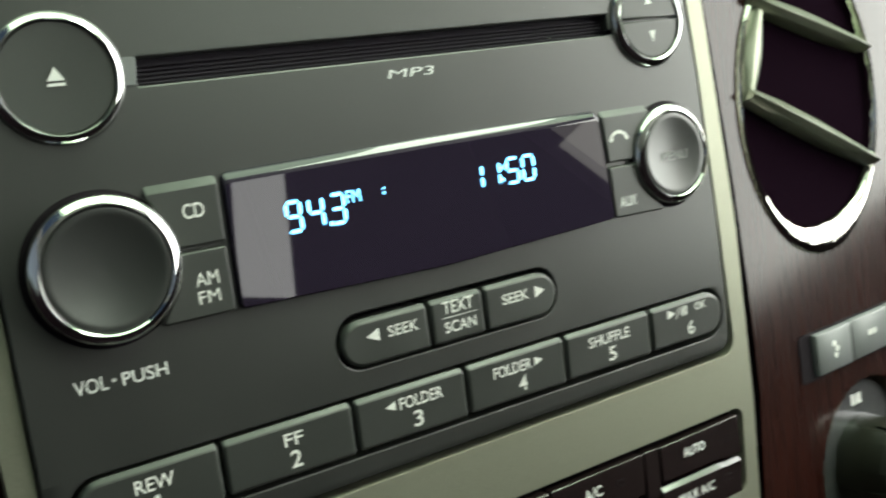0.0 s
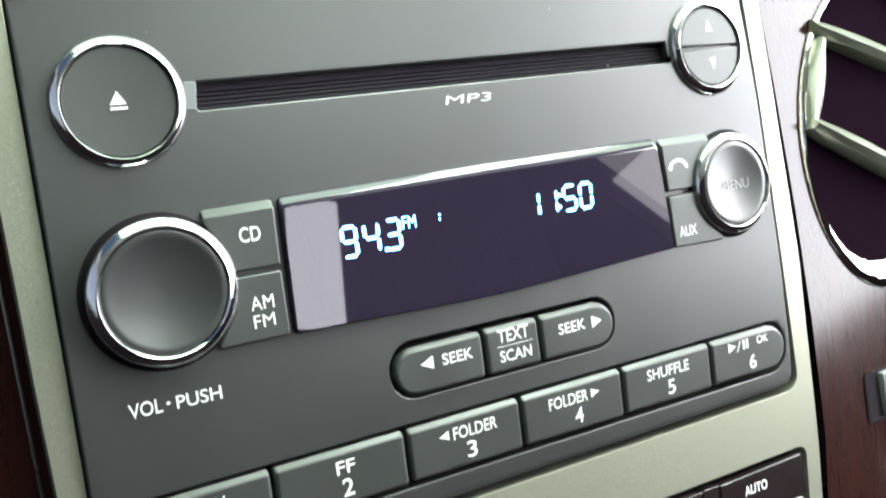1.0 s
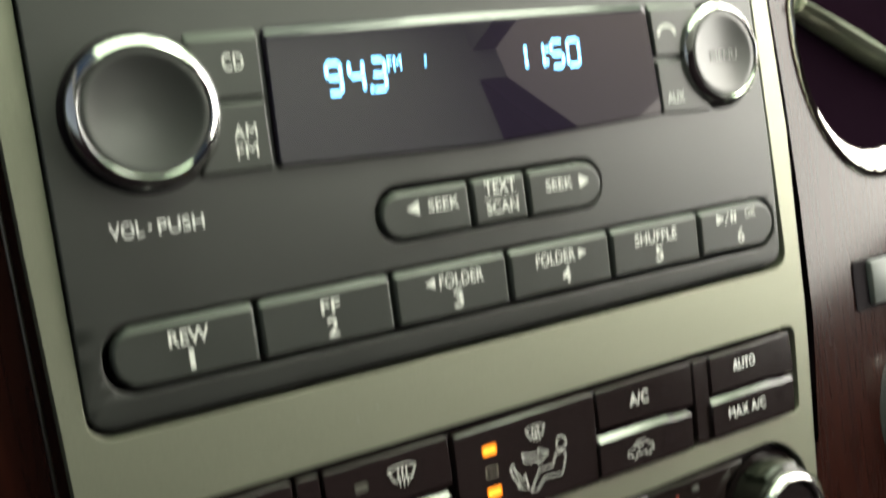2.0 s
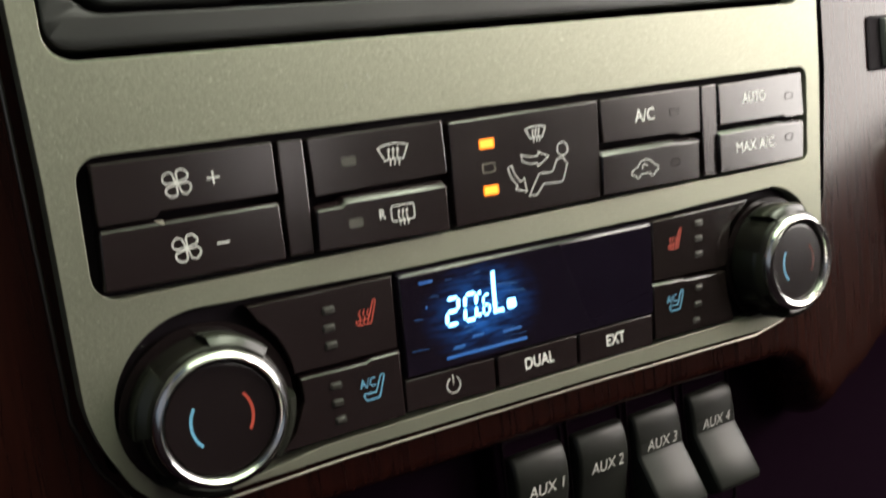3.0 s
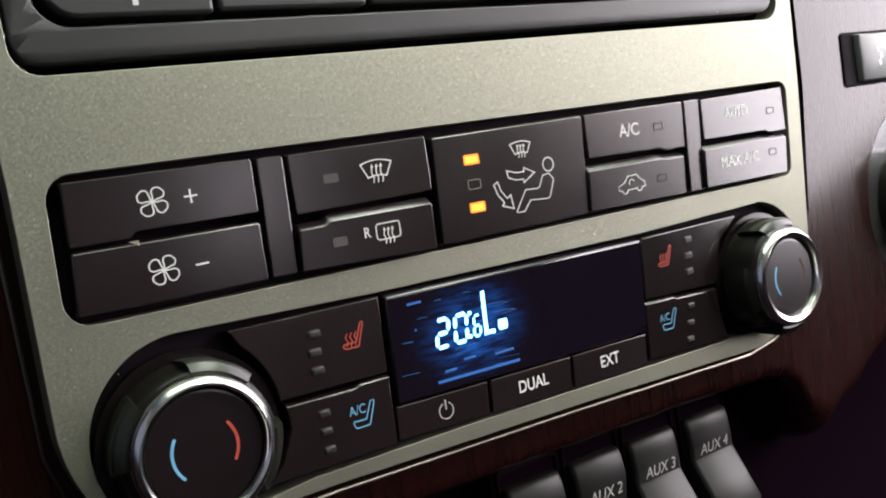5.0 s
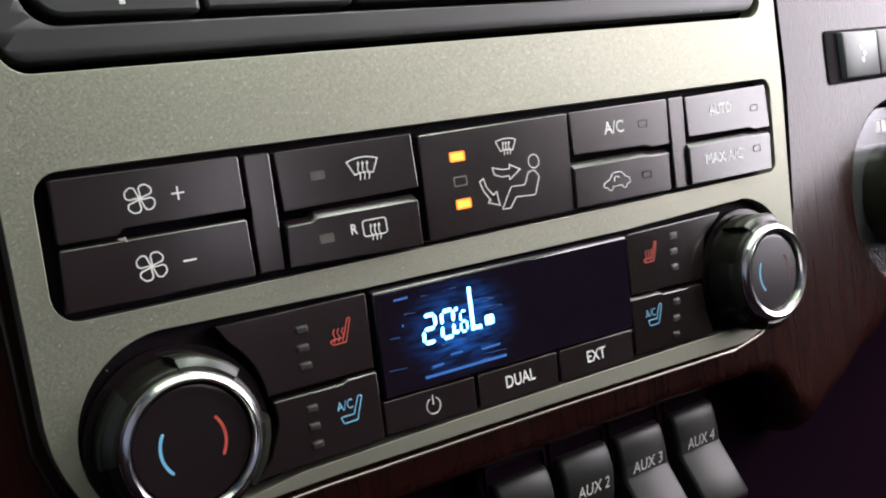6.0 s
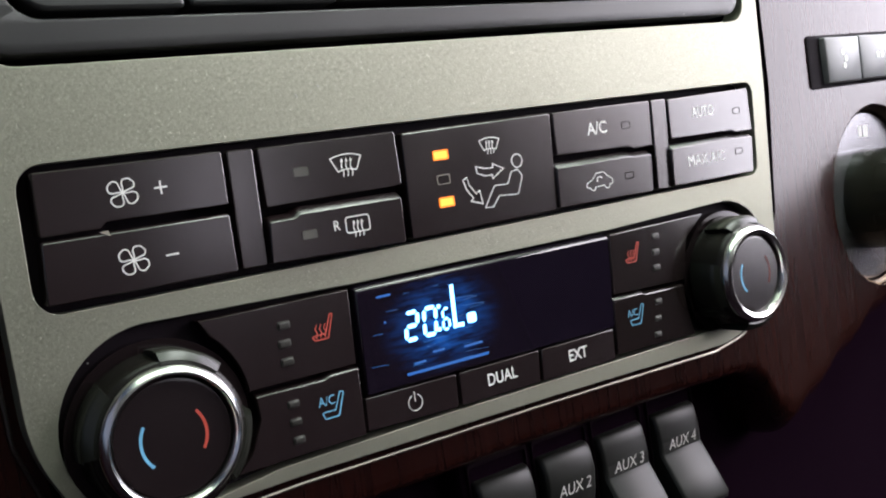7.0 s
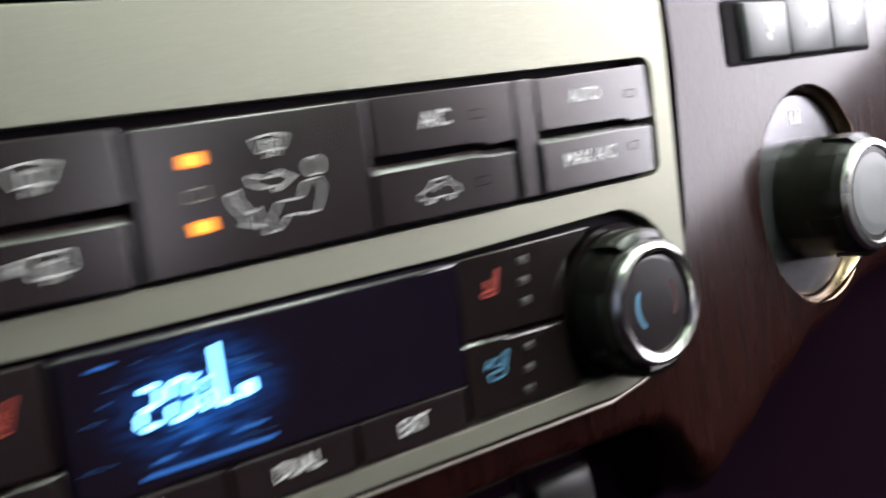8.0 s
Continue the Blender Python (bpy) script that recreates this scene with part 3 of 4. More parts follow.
radio_button("cd_button", [(-52, 84.9), (-40.6, 84.9), (-40.2, 98.8), (-55.6, 98.5), (-53.2, 92)], [0.7, 0.7, 0.7, 0.7, 0], [("CD", -48.5, 90.6, -44.0, 93.7)])
radio_button("am_fm_button", [(-56.6, 70.3), (-40.9, 70.3), (-40.7, 84.2), (-51.4, 84.2), (-52, 77)], [0.7, 0.7, 0.7, 0.7, 0],
             [("AM", -48.4, 76.7, -43.5, 79.5), ("FM", -48.3, 73.1, -43.8, 75.7)], top=0.2)
ph = radio_button("phone_button", [(65.4, 85.6), (74.6, 85.6), (76.4, 92), (82.5, 99.6), (64.8, 99.6)], [0.7, 0.7, 0, 0.7, 0.7])
hs = ribbon(arc(69.9, 91.0, 3.0, 160, 20, 10, 2.4), 0.85, -2.26)
ribbon([(66.8, 92.0), (67.6, 91.2)], 1.3, -2.26, bm=hs)
ribbon([(72.2, 91.4), (73.0, 92.0)], 1.3, -2.26, bm=hs)
part("icon", hs, "print", ph)
radio_button("aux_button", [(65.6, 70.9), (84, 70.4), (78, 76.5), (75.2, 84.6), (65.3, 84.6)], [0.7, 0.7, 0, 0.7, 0.7], [("AUX", 67.5, 73.4, 73.6, 76.2, "dim_print")], top=0.2)


def round_knob(name, u, v, r, out, mat, label):
    k = part(name, lathe(u, v, [(r + 1.1, 1.0), (r + 1.1, -0.9), (r + 0.4, -1.1), (r + 0.1, -out * 0.33)]), "gap", radio)
    part("ring", lathe(u, v, [(r, -0.8), (r, -out + 1.3), (r - 0.2, -out + 0.9), (r - 1.4, -out + 0.15), (r - 1.8, -out), (r - 2.1, -out + 0.3), (r - 2.2, 0)], 80, caps=False),
         "chrome", k, "chrome ring")
    part("cap", lathe(u, v, [(r - 2.15, 0), (r - 2.2, -out + 0.7), (r - 2.6, -out * 0.91), (r - 4, -out * 0.83), (r - 6, -out * 0.74), (r - 8.5, -out * 0.65), (r - 11, -out * 0.60), (0.4, -out * 0.58)], 64),
         mat, k, label, 60)
    return k


round_knob("volume_knob", -65.1, 83.8, 14.4, 5.2, "cap", "smooth dished grey-black cap")
menu = round_knob("menu_knob", 88.2, 85.0, 13.6, 4.2, "cap", "smooth dished grey-black cap")
lettering("MENU", 84.0, 83.2, 93.8, 85.8, -2.85, "faint_print", menu)

# seek and preset keys
seek = [(-18.8, 4.0, ("SEEK", -6.9, 56.1, 1.2, 58.7)), (4.9, 19.8, None), (20.6, 42.6, ("SEEK", 25.6, 56.2, 33.7, 58.8))]
for u0, u1, w in seek:
    rs = [5.6 if u0 < 0 else 0.9, 5.6 if u1 > 30 else 0.9, 5.6 if u1 > 30 else 0.9, 5.6 if u0 < 0 else 0.9]
    lift = 0.25 * (u0 + 19) / 40
    k = part("seek_key" if w else "text_key", slab(rounded([(u0, 50.9), (u1, 50.9), (u1, 61.7 + lift), (u0, 61.6 + lift)], rs, 8), 4, -1.9, 0.8, 0.45, 1.0), "button", radio)
    if w:
        lettering(*w[:5], -1.96, "print", k)
        a = -9.2 if u0 < 0 else 35.7
        d = -3.3 if u0 < 0 else 3.1
        part("icon", patch([(a, 57.4 - 1.5), (a, 57.4 + 1.5), (a + d, 57.4)], -1.96), "print", k)
    else:
        lettering("TEXT", 8.3, 57.8, 17.0, 60.8, -1.96, "print", k)
        lettering("SCAN", 8.3, 53.2, 17.2, 55.9, -1.96, "print", k)
        part("line", ribbon([(7.8, 56.9), (17.8, 56.9)], 0.15, -1.96), "print", k)
EDGES = [-79.0, -49.4, -18.4, 12.2, 43.2, 73.7, 102.4]
WORDS = ["REW", "FF", "FOLDER", "FOLDER", "SHUFFLE", None]
for k in range(6):
    u0, u1 = EDGES[k] + 0.45, EDGES[k + 1] - 0.45
    rs = [5.6 if k == 0 else 0.9, 6 if k == 5 else 0.9, 6 if k == 5 else 0.9, 5.2 if k == 0 else 0.9]
    key = part("preset_key", slab(rounded([(u0, 32.0), (u1, 31.7), (u1, 44.0), (u0, 43.9)], rs, 8), 4, -1.9, 0.8, 0.5, 1.05), "button", radio)
    c, ink = (u0 + u1) / 2, "print"
    m = (-63.6, -33.4, -2.2, 28.7, 59.0, 88.9)[k]
    lettering(str(k + 1), m - (0.5 if k == 0 else 1.3), 33.6, m + (0.5 if k == 0 else 1.3), 37.5, -1.96, ink, key)
    if WORDS[k]:
        half, m = {"REW": (4.0, m), "FF": (2.2, m), "FOLDER": (5.9, -0.8 if k == 2 else 26.0), "SHUFFLE": (7.2, 58.3)}[WORDS[k]]
        lettering(WORDS[k], m - half, 38.6, m + half, 41.5, -1.96, ink, key)
    if k in (2, 3):
        a, d = (-7.8, -2.6) if k == 2 else (32.9, 2.6)
        part("icon", patch([(a, 39.0), (a, 41.2), (a + d, 40.1)], -1.96), ink, key)
    if k == 5:
        ic = patch([(80.2, 39.6), (80.2, 42.2), (83.2, 40.9)], -1.96)
        ribbon([(83.4, 39.2), (84.8, 42.2)], 0.3, -1.96, bm=ic)
        for o in (85.6, 86.9):
            patch([(o, 39.6), (o + 0.8, 39.6), (o + 0.8, 42.2), (o, 42.2)], -1.96, ic)
        part("icon", ic, ink, key)
        lettering("OK", 91.0, 40.0, 95.4, 42.2, -1.96, ink, key)

# ---- climate controls ----
climate = thing("climate_controls", 10, -25, "black climate control panel with buttons, dials and blue display", "climate controls")
part("housing", slab(offset(UPPER, -0.6), 7.4, 3.6, 0.3), "gap", climate)
part("housing", slab(offset(LOWER, -0.3), 7.4, 2.8, 0.3), "gap", climate)


def climate_button(name, corners, r=0.5, front=-0.9, top=0.0, edge=0.28, lift=0.0, mat="climate"):
    """lift: how far it stands out past its neighbours, its outline drawn smaller to suit."""
    flat = ORIGIN[climate.name]
    ORIGIN[climate.name] = (*flat[:5], flat[5] * (1 - lift / 163))
    b = part(name, slab(rounded(corners, r, 3), 4, front - lift, edge, top, 0.3 + 1.1 * top), mat, climate)
    ORIGIN[climate.name] = flat
    return b


def led(parent, u, v, front, w=3.0, h=1.7, lit=False, rim="led_rim"):
    g = 0.3 if lit else 0.17
    inner, outer = box(u - w / 2, v - h / 2, u + w / 2, v + h / 2, 0.25, 2), box(u - w / 2 - g, v - h / 2 - g, u + w / 2 + g, v + h / 2 + g, 0.35, 2)
    fr = loft([(outer, front + 0.1), (outer, front - 0.1), (inner, front - 0.1), (inner, front + 0.05)], caps=False)
    i = part("indicator", fr, "amber_halo" if lit else rim, parent, "lit amber indicator" if lit else "small unlit indicator")
    if rim == "dim_lens":
        part("lens", slab(inner, front + 0.2, front - 0.4, 0.3), "dim_lens", i)
    else:
        part("lens", patch(inner, front - 0.05), "amber" if lit else "lens" if rim == "lens" else "climate", i)


def fan_icon(parent, u, v, y):
    for k in range(4):
        pet = [(0.12, 0), (1.0, 30), (1.8, 38), (2.5, 29), (2.85, 8), (2.75, -16), (2.2, -33), (1.3, -30)]
        pts = [(u + q * math.cos(radians(52 + 90 * k + a)), v + 0.94 * q * math.sin(radians(52 + 90 * k + a))) for q, a in pet]
        part("icon", ribbon(rounded(pts, [0.03, 0.5, 0.6, 0.6, 0.6, 0.6, 0.6, 0.5], 3), 0.25, y - 0.004 * k, True), "print", parent)


fp = climate_button("fan_up_button", [(-81.3, -4.2), (-71.4, -4.2), (-70.2, -3.2), (-48.0, -3.5), (-47.8, 6.4), (-80.9, 6.6)])
fan_icon(fp, -66.7, 1.4, -0.96)
part("icon", ribbon([(-61.2, 1.4), (-58.8, 1.4)], 0.32, -0.96, bm=ribbon([(-60.0, 0.2), (-60.0, 2.6)], 0.32, -0.97)), "print", fp)
fm = climate_button("fan_down_button", [(-82.0, -15.6), (-48.2, -15.9), (-48.2, -5.0), (-81.2, -4.8)], top=0.3, lift=0.1)
# small pale triangle below the step in the upper button's edge
part("notch_mark", patch([(-71.8, -4.7), (-70.0, -5.6), (-70.2, -4.6)], -1.03), "led_rim", fm, "small pale triangle at the notch")
fan_icon(fm, -66.8, -10.4, -1.06)
part("icon", ribbon([(-61.2, -10.6), (-58.8, -10.6)], 0.32, -1.06), "print", fm)
climate_button("blank_strip", [(-47.4, -15.7), (-42.2, -15.9), (-41.6, 6.2), (-46.8, 6.3)], front=-0.75)


def demist(u, v, w, y, rear=False):
    bm = bmesh.new()
    if rear:
        ribbon(box(u - w / 2, v - w * 0.24, u + w / 2, v + w * 0.34, 0.6, 3), 0.24, y, True, bm)
    else:
        top = arc(u, v - w * 1.3, w * 1.62, 111, 69, 10)
        low = arc(u, v - w * 1.3, w * 1.12, 72, 108, 8)
        ribbon(top + low, 0.24, y, True, bm)
    for k in (-1, 0, 1):
        c = u + k * w * 0.17
        ribbon([(c, v - w * 0.42), (c + 0.22, v - w * 0.26), (c - 0.18, v - w * 0.08), (c + 0.05, v + w * 0.1)], 0.21, y, bm=bm)
        patch([(c - 0.3, v + w * 0.08), (c + 0.4, v + w * 0.08), (c + 0.05, v + w * 0.2)], y, bm)
    return bm


df = climate_button("defrost_button", [(-40.8, -5.2), (-10.3, -5.0), (-10.3, 6.1), (-40.8, 6.1)])
part("icon", demist(-22.5, 0.9, 6.0, -0.96), "print", df)
led(df, -32.6, 0.6, -0.9, 2.8, 1.4, rim="lens")
rr = climate_button("rear_defrost_button", [(-41.4, -15.9), (-11.2, -16.9), (-10.9, -6.2), (-34.2, -6.0), (-35.2, -6.9), (-40.6, -6.9)], top=1.3, lift=0.9)
part("icon", demist(-22.0, -11.5, 5.4, -1.86, True), "print", rr)
lettering("R", -27.4, -11.9, -26.0, -9.9, -1.86, "print", rr)
led(rr, -32.8, -11.6, -1.8, 2.8, 1.4, rim="lens")
mode = climate_button("air_flow_button", [(-9.8, -16.6), (30.6, -16.4), (31.9, 6.0), (-8.8, 5.6)], front=-1.1, top=0.3)
led(mode, 0.1, -0.1, -1.1, 3.3, 1.5, True)
led(mode, 0.0, -5.3, -1.1, 3.0, 1.7)
led(mode, 0.0, -10.1, -1.1, 3.3, 1.5, True)
MY = -1.16
part("icon", demist(13.4, 0.6, 4.8, MY), "print", mode)
fig = ribbon(circle(20.4, -3.8, 1.5, 20), 0.24, MY, True)
ribbon(rounded([(9.9, -12.9), (13.2, -8.4), (17.0, -8.6), (18.4, -6.0), (20.2, -5.7), (21.4, -7.2), (19.6, -11.2), (14.2, -10.8), (12.1, -13.0)],
               [0.1, 0.6, 0.8, 0.6, 0.7, 0.6, 0.9, 0.6, 0.1], 3), 0.21, MY, True, fig)
part("icon", fig, "print", mode)
part("icon", ribbon([(8.8, -3.7), (9.0, -5.2), (11.0, -6.0), (13.0, -6.0), (13.1, -6.8), (16.3, -5.0), (13.5, -3.6), (13.4, -4.5), (11.2, -4.4)], 0.24, MY, True), "print", mode)
part("icon", ribbon([(4.9, -6.2), (6.0, -5.7), (6.5, -7.6), (8.0, -9.5), (9.0, -8.9), (9.4, -11.9), (6.4, -10.9), (7.1, -10.3), (5.6, -8.4)], 0.24, MY, True), "print", mode)
ac = climate_button("ac_button", [(32.6, -4.2), (55.8, -4.7), (58.0, -5.4), (64.4, -5.4), (65.1, 5.8), (32.8, 5.8)])
lettering("A/C", 43.0, -0.6, 49.4, 2.4, -0.96, "print", ac)
led(ac, 55.9, 0.6, -0.9, 2.7, 1.4, rim="gap")
rc = climate_button("recirculate_button", [(31.4, -16.3), (63.0, -16.7), (63.7, -6.3), (58.0, -6.3), (55.6, -5.8), (32.2, -5.8)], top=1.2, lift=0.9)
car = ribbon([(41.7, -13.0), (40.6, -12.8), (40.7, -11.9), (42.6, -11.2), (43.9, -9.8), (46.5, -9.7), (48.0, -11.1), (49.1, -11.5), (49.2, -12.7), (48.1, -12.9)]
             + arc(47.3, -12.9, 0.8, 0, -180, 6) + arc(42.6, -13.0, 0.8, 0, -180, 6), 0.2, -1.86, True)
ribbon(arc(45.0, -11.5, 0.85, 210, 20, 8), 0.2, -1.86, bm=car)
part("icon", car, "print", rc)
led(rc, 55.0, -11.7, -1.8, 2.7, 1.4, rim="gap")
climate_button("blank_strip", [(64.8, -16.6), (69.8, -16.8), (71.2, 5.8), (65.9, 5.8)], front=-0.75)
au = climate_button("auto_button", [(71.5, -4.6), (95.0, -4.9), (97.2, -5.6), (103.8, -5.6), (103.6, 5.9), (71.8, 5.5)])
lettering("AUTO", 80.2, 0.0, 88.8, 2.7, -1.0, "bright_print", au)
led(au, 98.0, 0.2, -0.9, 2.6, 1.4, rim="gap")
mx = climate_button("max_ac_button", [(70.6, -16.6), (102.6, -16.9), (103.6, -6.3), (97.0, -6.3), (94.8, -6.0), (71.2, -6.0)], top=0.9, lift=0.9)
lettering("MAX A/C", 76.8, -12.3, 91.2, -9.6, -1.9, "bright_print", mx)
led(mx, 97.2, -10.6, -1.8, 2.6, 1.4, rim="gap")


def seat_icon(u, v, y, cool):
    bm = bmesh.new()
    if cool:
        ribbon(rounded([(u - 2.6, v - 0.8), (u - 2.0, v - 2.2), (u + 1.0, v - 2.2), (u + 2.7, v + 2.4), (u + 1.8, v + 2.4), (u + 0.4, v - 0.9)], 0.3, 2), 0.24, y, True, bm)
    else:
        ribbon(rounded([(u - 2.7, v - 1.3), (u - 1.8, v - 2.2), (u + 1.0, v - 2.2), (u + 2.6, v + 2.4), (u + 2.0, v + 2.4), (u + 0.6, v - 1.2)], 0.3, 2), 0.24, y, True, bm)
        for k in range(3):
            ribbon([(u - 1.6 + k * 0.95, v - 1.9), (u - 1.2 + k * 0.95, v - 0.8), (u - 1.6 + k * 0.95, v), (u - 1.1 + k * 0.95, v + 0.8)], 0.2, y, bm=bm)
    return bm


LY = -0.6
hl = climate_button("seat_heat_button", arc(-67.0, -39.4, 17.0, 2, 60, 10)[:9] + [(-57.5, -23.4), (-26.4, -23.7), (-27.0, -38.8), (-49.6, -38.4)], 0.0, LY)
part("icon", seat_icon(-33.3, -30.0, LY - 0.06, False), "red", hl)
for k, (u, v) in enumerate(((-41.2, -27.7), (-41.6, -31.2), (-41.6, -34.7))):
    led(hl, u, v, LY, 2.4, 1.3, rim="dim_lens")
cl = climate_button("seat_cool_button", [(-55.0, -53.2), (-27.2, -53.4), (-26.8, -39.4), (-33.4, -39.3), (-34.4, -39.8), (-49.0, -39.5), (-48.8, -44), (-51.5, -50)], 0.2, LY, 0.3, lift=0.25)
part("icon", seat_icon(-33.6, -45.6, LY - 0.31, True), "blue", cl)
lettering("A/C", -36.7, -45.2, -33.1, -43.3, LY - 0.31, "blue", cl, 0.0, 0.0)
for u, v in ((-41.8, -43.0), (-41.9, -46.5), (-41.8, -50.1)):
    led(cl, u, v, LY - 0.25, 2.2, 1.2, rim="dim_lens")
scr = rounded([(-26.0, -45.9), (43.8, -47.3), (45.4, -24.6), (-25.2, -23.5)], 0.5, 3)
disp2 = part("display", loft([(scr, 3), (scr, 0.7), (offset(lowered(scr, 0.05), 0.03), 0.5), (offset(lowered(scr, 0.45), 0.2), -0.7), (offset(lowered(scr, 0.55), 0.32), -0.86), (offset(lowered(scr, 0.7), 0.45), -0.94)]), "gloss", climate,
             "glossy black display with blue figures")
EY = -1.02
segments("20", -14.9, -36.9, 2.9, 5.6, 4.6, EY, disp2, 0.85)
for o in ((-6.9, -36.7), (-6.4, -31.9)):
    part("colon_dot", patch(box(o[0], o[1], o[0] + 0.8, o[1] + 0.8, 0.1, 1), EY), "digit", disp2, "lit dot of the colon")
segments("6", -5.5, -36.6, 1.6, 4.3, 3, EY, disp2, 0.55)
part("digit_bar", patch([(-2.9, -36.9), (-1.9, -36.9), (-1.6, -27.6), (-2.5, -27.6)], EY), "digit", disp2, "lit tall bar")
part("digit_bar", patch([(-1.8, -36.9), (-0.1, -37.0), (-0.1, -36.1), (-1.8, -36.0)], EY), "digit", disp2, "lit short bar")
part("digit", patch(box(0.9, -36.7, 3.3, -34.5, 0.5, 2), EY), "digit", disp2, "lit small square")
# stray light round the figures, painted on as emitting bars, field and scratches
part("reflected_bar", patch([(-16.0, -44.1), (5.2, -44.5), (5.2, -43.9), (-16.0, -43.5)], EY), "halo", disp2, "faint blue stray light painted on the glass")
part("painted_glow", patch(rounded([(-23.5, -44.9), (11.5, -45.6), (12.0, -25.4), (-23.0, -25.0)], 0.6, 2), -0.98, thick=0.03), "haze", disp2, "blue glow painted round the figures")
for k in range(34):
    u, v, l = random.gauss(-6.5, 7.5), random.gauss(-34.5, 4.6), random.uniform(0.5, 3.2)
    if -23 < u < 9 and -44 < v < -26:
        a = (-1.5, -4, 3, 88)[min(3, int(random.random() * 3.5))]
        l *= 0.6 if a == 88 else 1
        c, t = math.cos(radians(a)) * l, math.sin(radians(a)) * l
        part("scratch", ribbon([(u - c, v - t), (u, v + 0.05), (u + c, v + t)], random.uniform(0.03, 0.11), EY + 0.02, thick=0.02), "scratch", disp2, "fine scratch with painted blue glow")
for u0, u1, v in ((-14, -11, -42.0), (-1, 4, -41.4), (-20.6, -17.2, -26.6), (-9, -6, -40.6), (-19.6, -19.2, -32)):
    part("reflected_bar", patch(box(u0, v - 0.22, u1, v + 0.22, 0.1, 1), EY), "halo", disp2, "faint blue stray light painted on the glass")
pw = climate_button("power_button", [(-26.8, -52.9), (-4.2, -54.0), (-3.8, -46.7), (-26.3, -46.1)], front=LY)
po = ribbon(arc(-14.9, -50.0, 1.7, 115, 425, 22), 0.16, LY - 0.06)
part("icon", ribbon([(-14.9, -49.8), (-14.9, -47.7)], 0.17, LY - 0.06, bm=po), "print", pw)
du = climate_button("dual_button", [(-3.4, -54.0), (18.9, -54.5), (19.5, -47.1), (-2.9, -46.7)], front=LY)
lettering("DUAL", 4.2, -51.6, 12.4, -48.9, LY - 0.06, "print", du)
ex = climate_button("ext_button", [(19.7, -54.5), (42.9, -55.0), (43.3, -47.5), (20.3, -47.1)], front=LY)
lettering("EXT", 28.2, -52.0, 34.0, -49.3, LY - 0.06, "print", ex)
hr = climate_button("seat_heat_button", [(44.8, -39.6), (70.0, -40.7), (73, -30), (80.5, -24.9), (46.0, -24.9)], 0.3, LY, mat="gloss_button")
part("icon", seat_icon(52.8, -30.6, LY - 0.06, False), "red", hr)
for u, v in ((61.5, -27.9), (61.0, -31.8), (60.7, -35.7)):
    led(hr, u, v, LY, 2.4, 1.3, rim="dim_lens")
crr = climate_button("seat_cool_button", [(43.8, -54.2), (72, -55.4), (70.2, -48), (69.8, -41.6), (55.6, -41.0), (54.6, -40.5), (44.6, -40.2)], 0.3, LY, 0.45, lift=0.4, mat="gloss_button")
part("icon", seat_icon(51.8, -46.0, LY - 0.46, True), "blue", crr)
lettering("A/C", 48.6, -46.0, 52.0, -44.2, LY - 0.46, "blue", crr, 0.0, 0.0)
for u, v in ((59.8, -44.2), (59.0, -48.3), (58.2, -52.3)):
    led(crr, u, v, LY - 0.4, 2.2, 1.2, rim="dim_lens")


def dial(u, v, r, cap, out, turned, ink):
    """A temperature dial: glossy socket, sleeve with four broad grips, satin ring, dark cap with a blue and a red arc."""
    d = part("temperature_dial", lathe(u, v, [(16.6, 3), (16.6, 0.5), (15.6, 0.5), (14.2, 0.5)]), "socket", climate)
    part("sleeve", lathe(u, v, [(14.6, 1), (14.4, -0.6), (14.0, -2.4), (13.7, -out + 3.6), (13.5, -out + 2.6), (13.0, -out + 2.1), (12.0, -out + 2.0)]), "rubber", d, "", 50)
    for k in range(4):
        a = radians(turned + 90 * k)
        bm = bmesh.new()
        ring = []
        for rad, y, w in ((13.9, 0.2, 0.46), (15.2, -0.3, 0.46), (15.2, -out + 4.0, 0.43), (15.0, -out + 3.2, 0.42), (14.6, -out + 2.7, 0.41), (13.3, -out + 1.9, 0.40), (12.3, -out + 2.2, 0.39)):
            ring.append([bm.verts.new((u + rad * math.cos(a + t), y, v + rad * math.sin(a + t))) for t in np.linspace(-w, w, 11)])
        for p, q in zip(ring, ring[1:]):
            for i in range(10):
                bm.faces.new((p[i], p[i + 1], q[i + 1], q[i]))
        for i in (0, 10):
            bm.faces.new([p[i] for p in ring])
        part("grip", bm, "grip", d)
    part("ring", lathe(u, v, [(r, -out + 3.0), (r + 0.1, -out + 1.7), (r - 0.15, -out + 0.9), (r - 0.7, -out + 0.25), (r - 1.2, -out), (cap + 0.4, -out + 0.3), (cap + 0.1, -out + 1.0), (cap, -out + 3.0)], 72, caps=False),
         "ring", d, "satin chrome ring")
    part("cap", lathe(u, v, [(cap - 0.05, -out + 3.0), (cap - 0.1, -out + 1.9), (cap - 0.35, -out + 1.45), (cap - 0.8, -out + 1.4), (5, -out + 1.4), (0.5, -out + 1.4)], 64), "cap_gloss", d)
    part("mark", ribbon(arc(u, v, r * 0.46, 146, 224, 12), 0.55, -out + 1.33), "blue", d)
    part("mark", ribbon(arc(u, v, r * 0.46, 40, -34, 12), 0.55, -out + 1.33), ink, d)


dial(-67.0, -41.3, 12.6, 10.6, 7.8, 67, "red")
dial(88.0, -42.3, 12.6, 10.0, 10.2, 95, "washed_red")

# ---- wood side: vent, switches, dial ----
vent = thing("air_vent", VENT[0], VENT[1], "oval dashboard air vent with chrome ring and silver slats", "air vent")


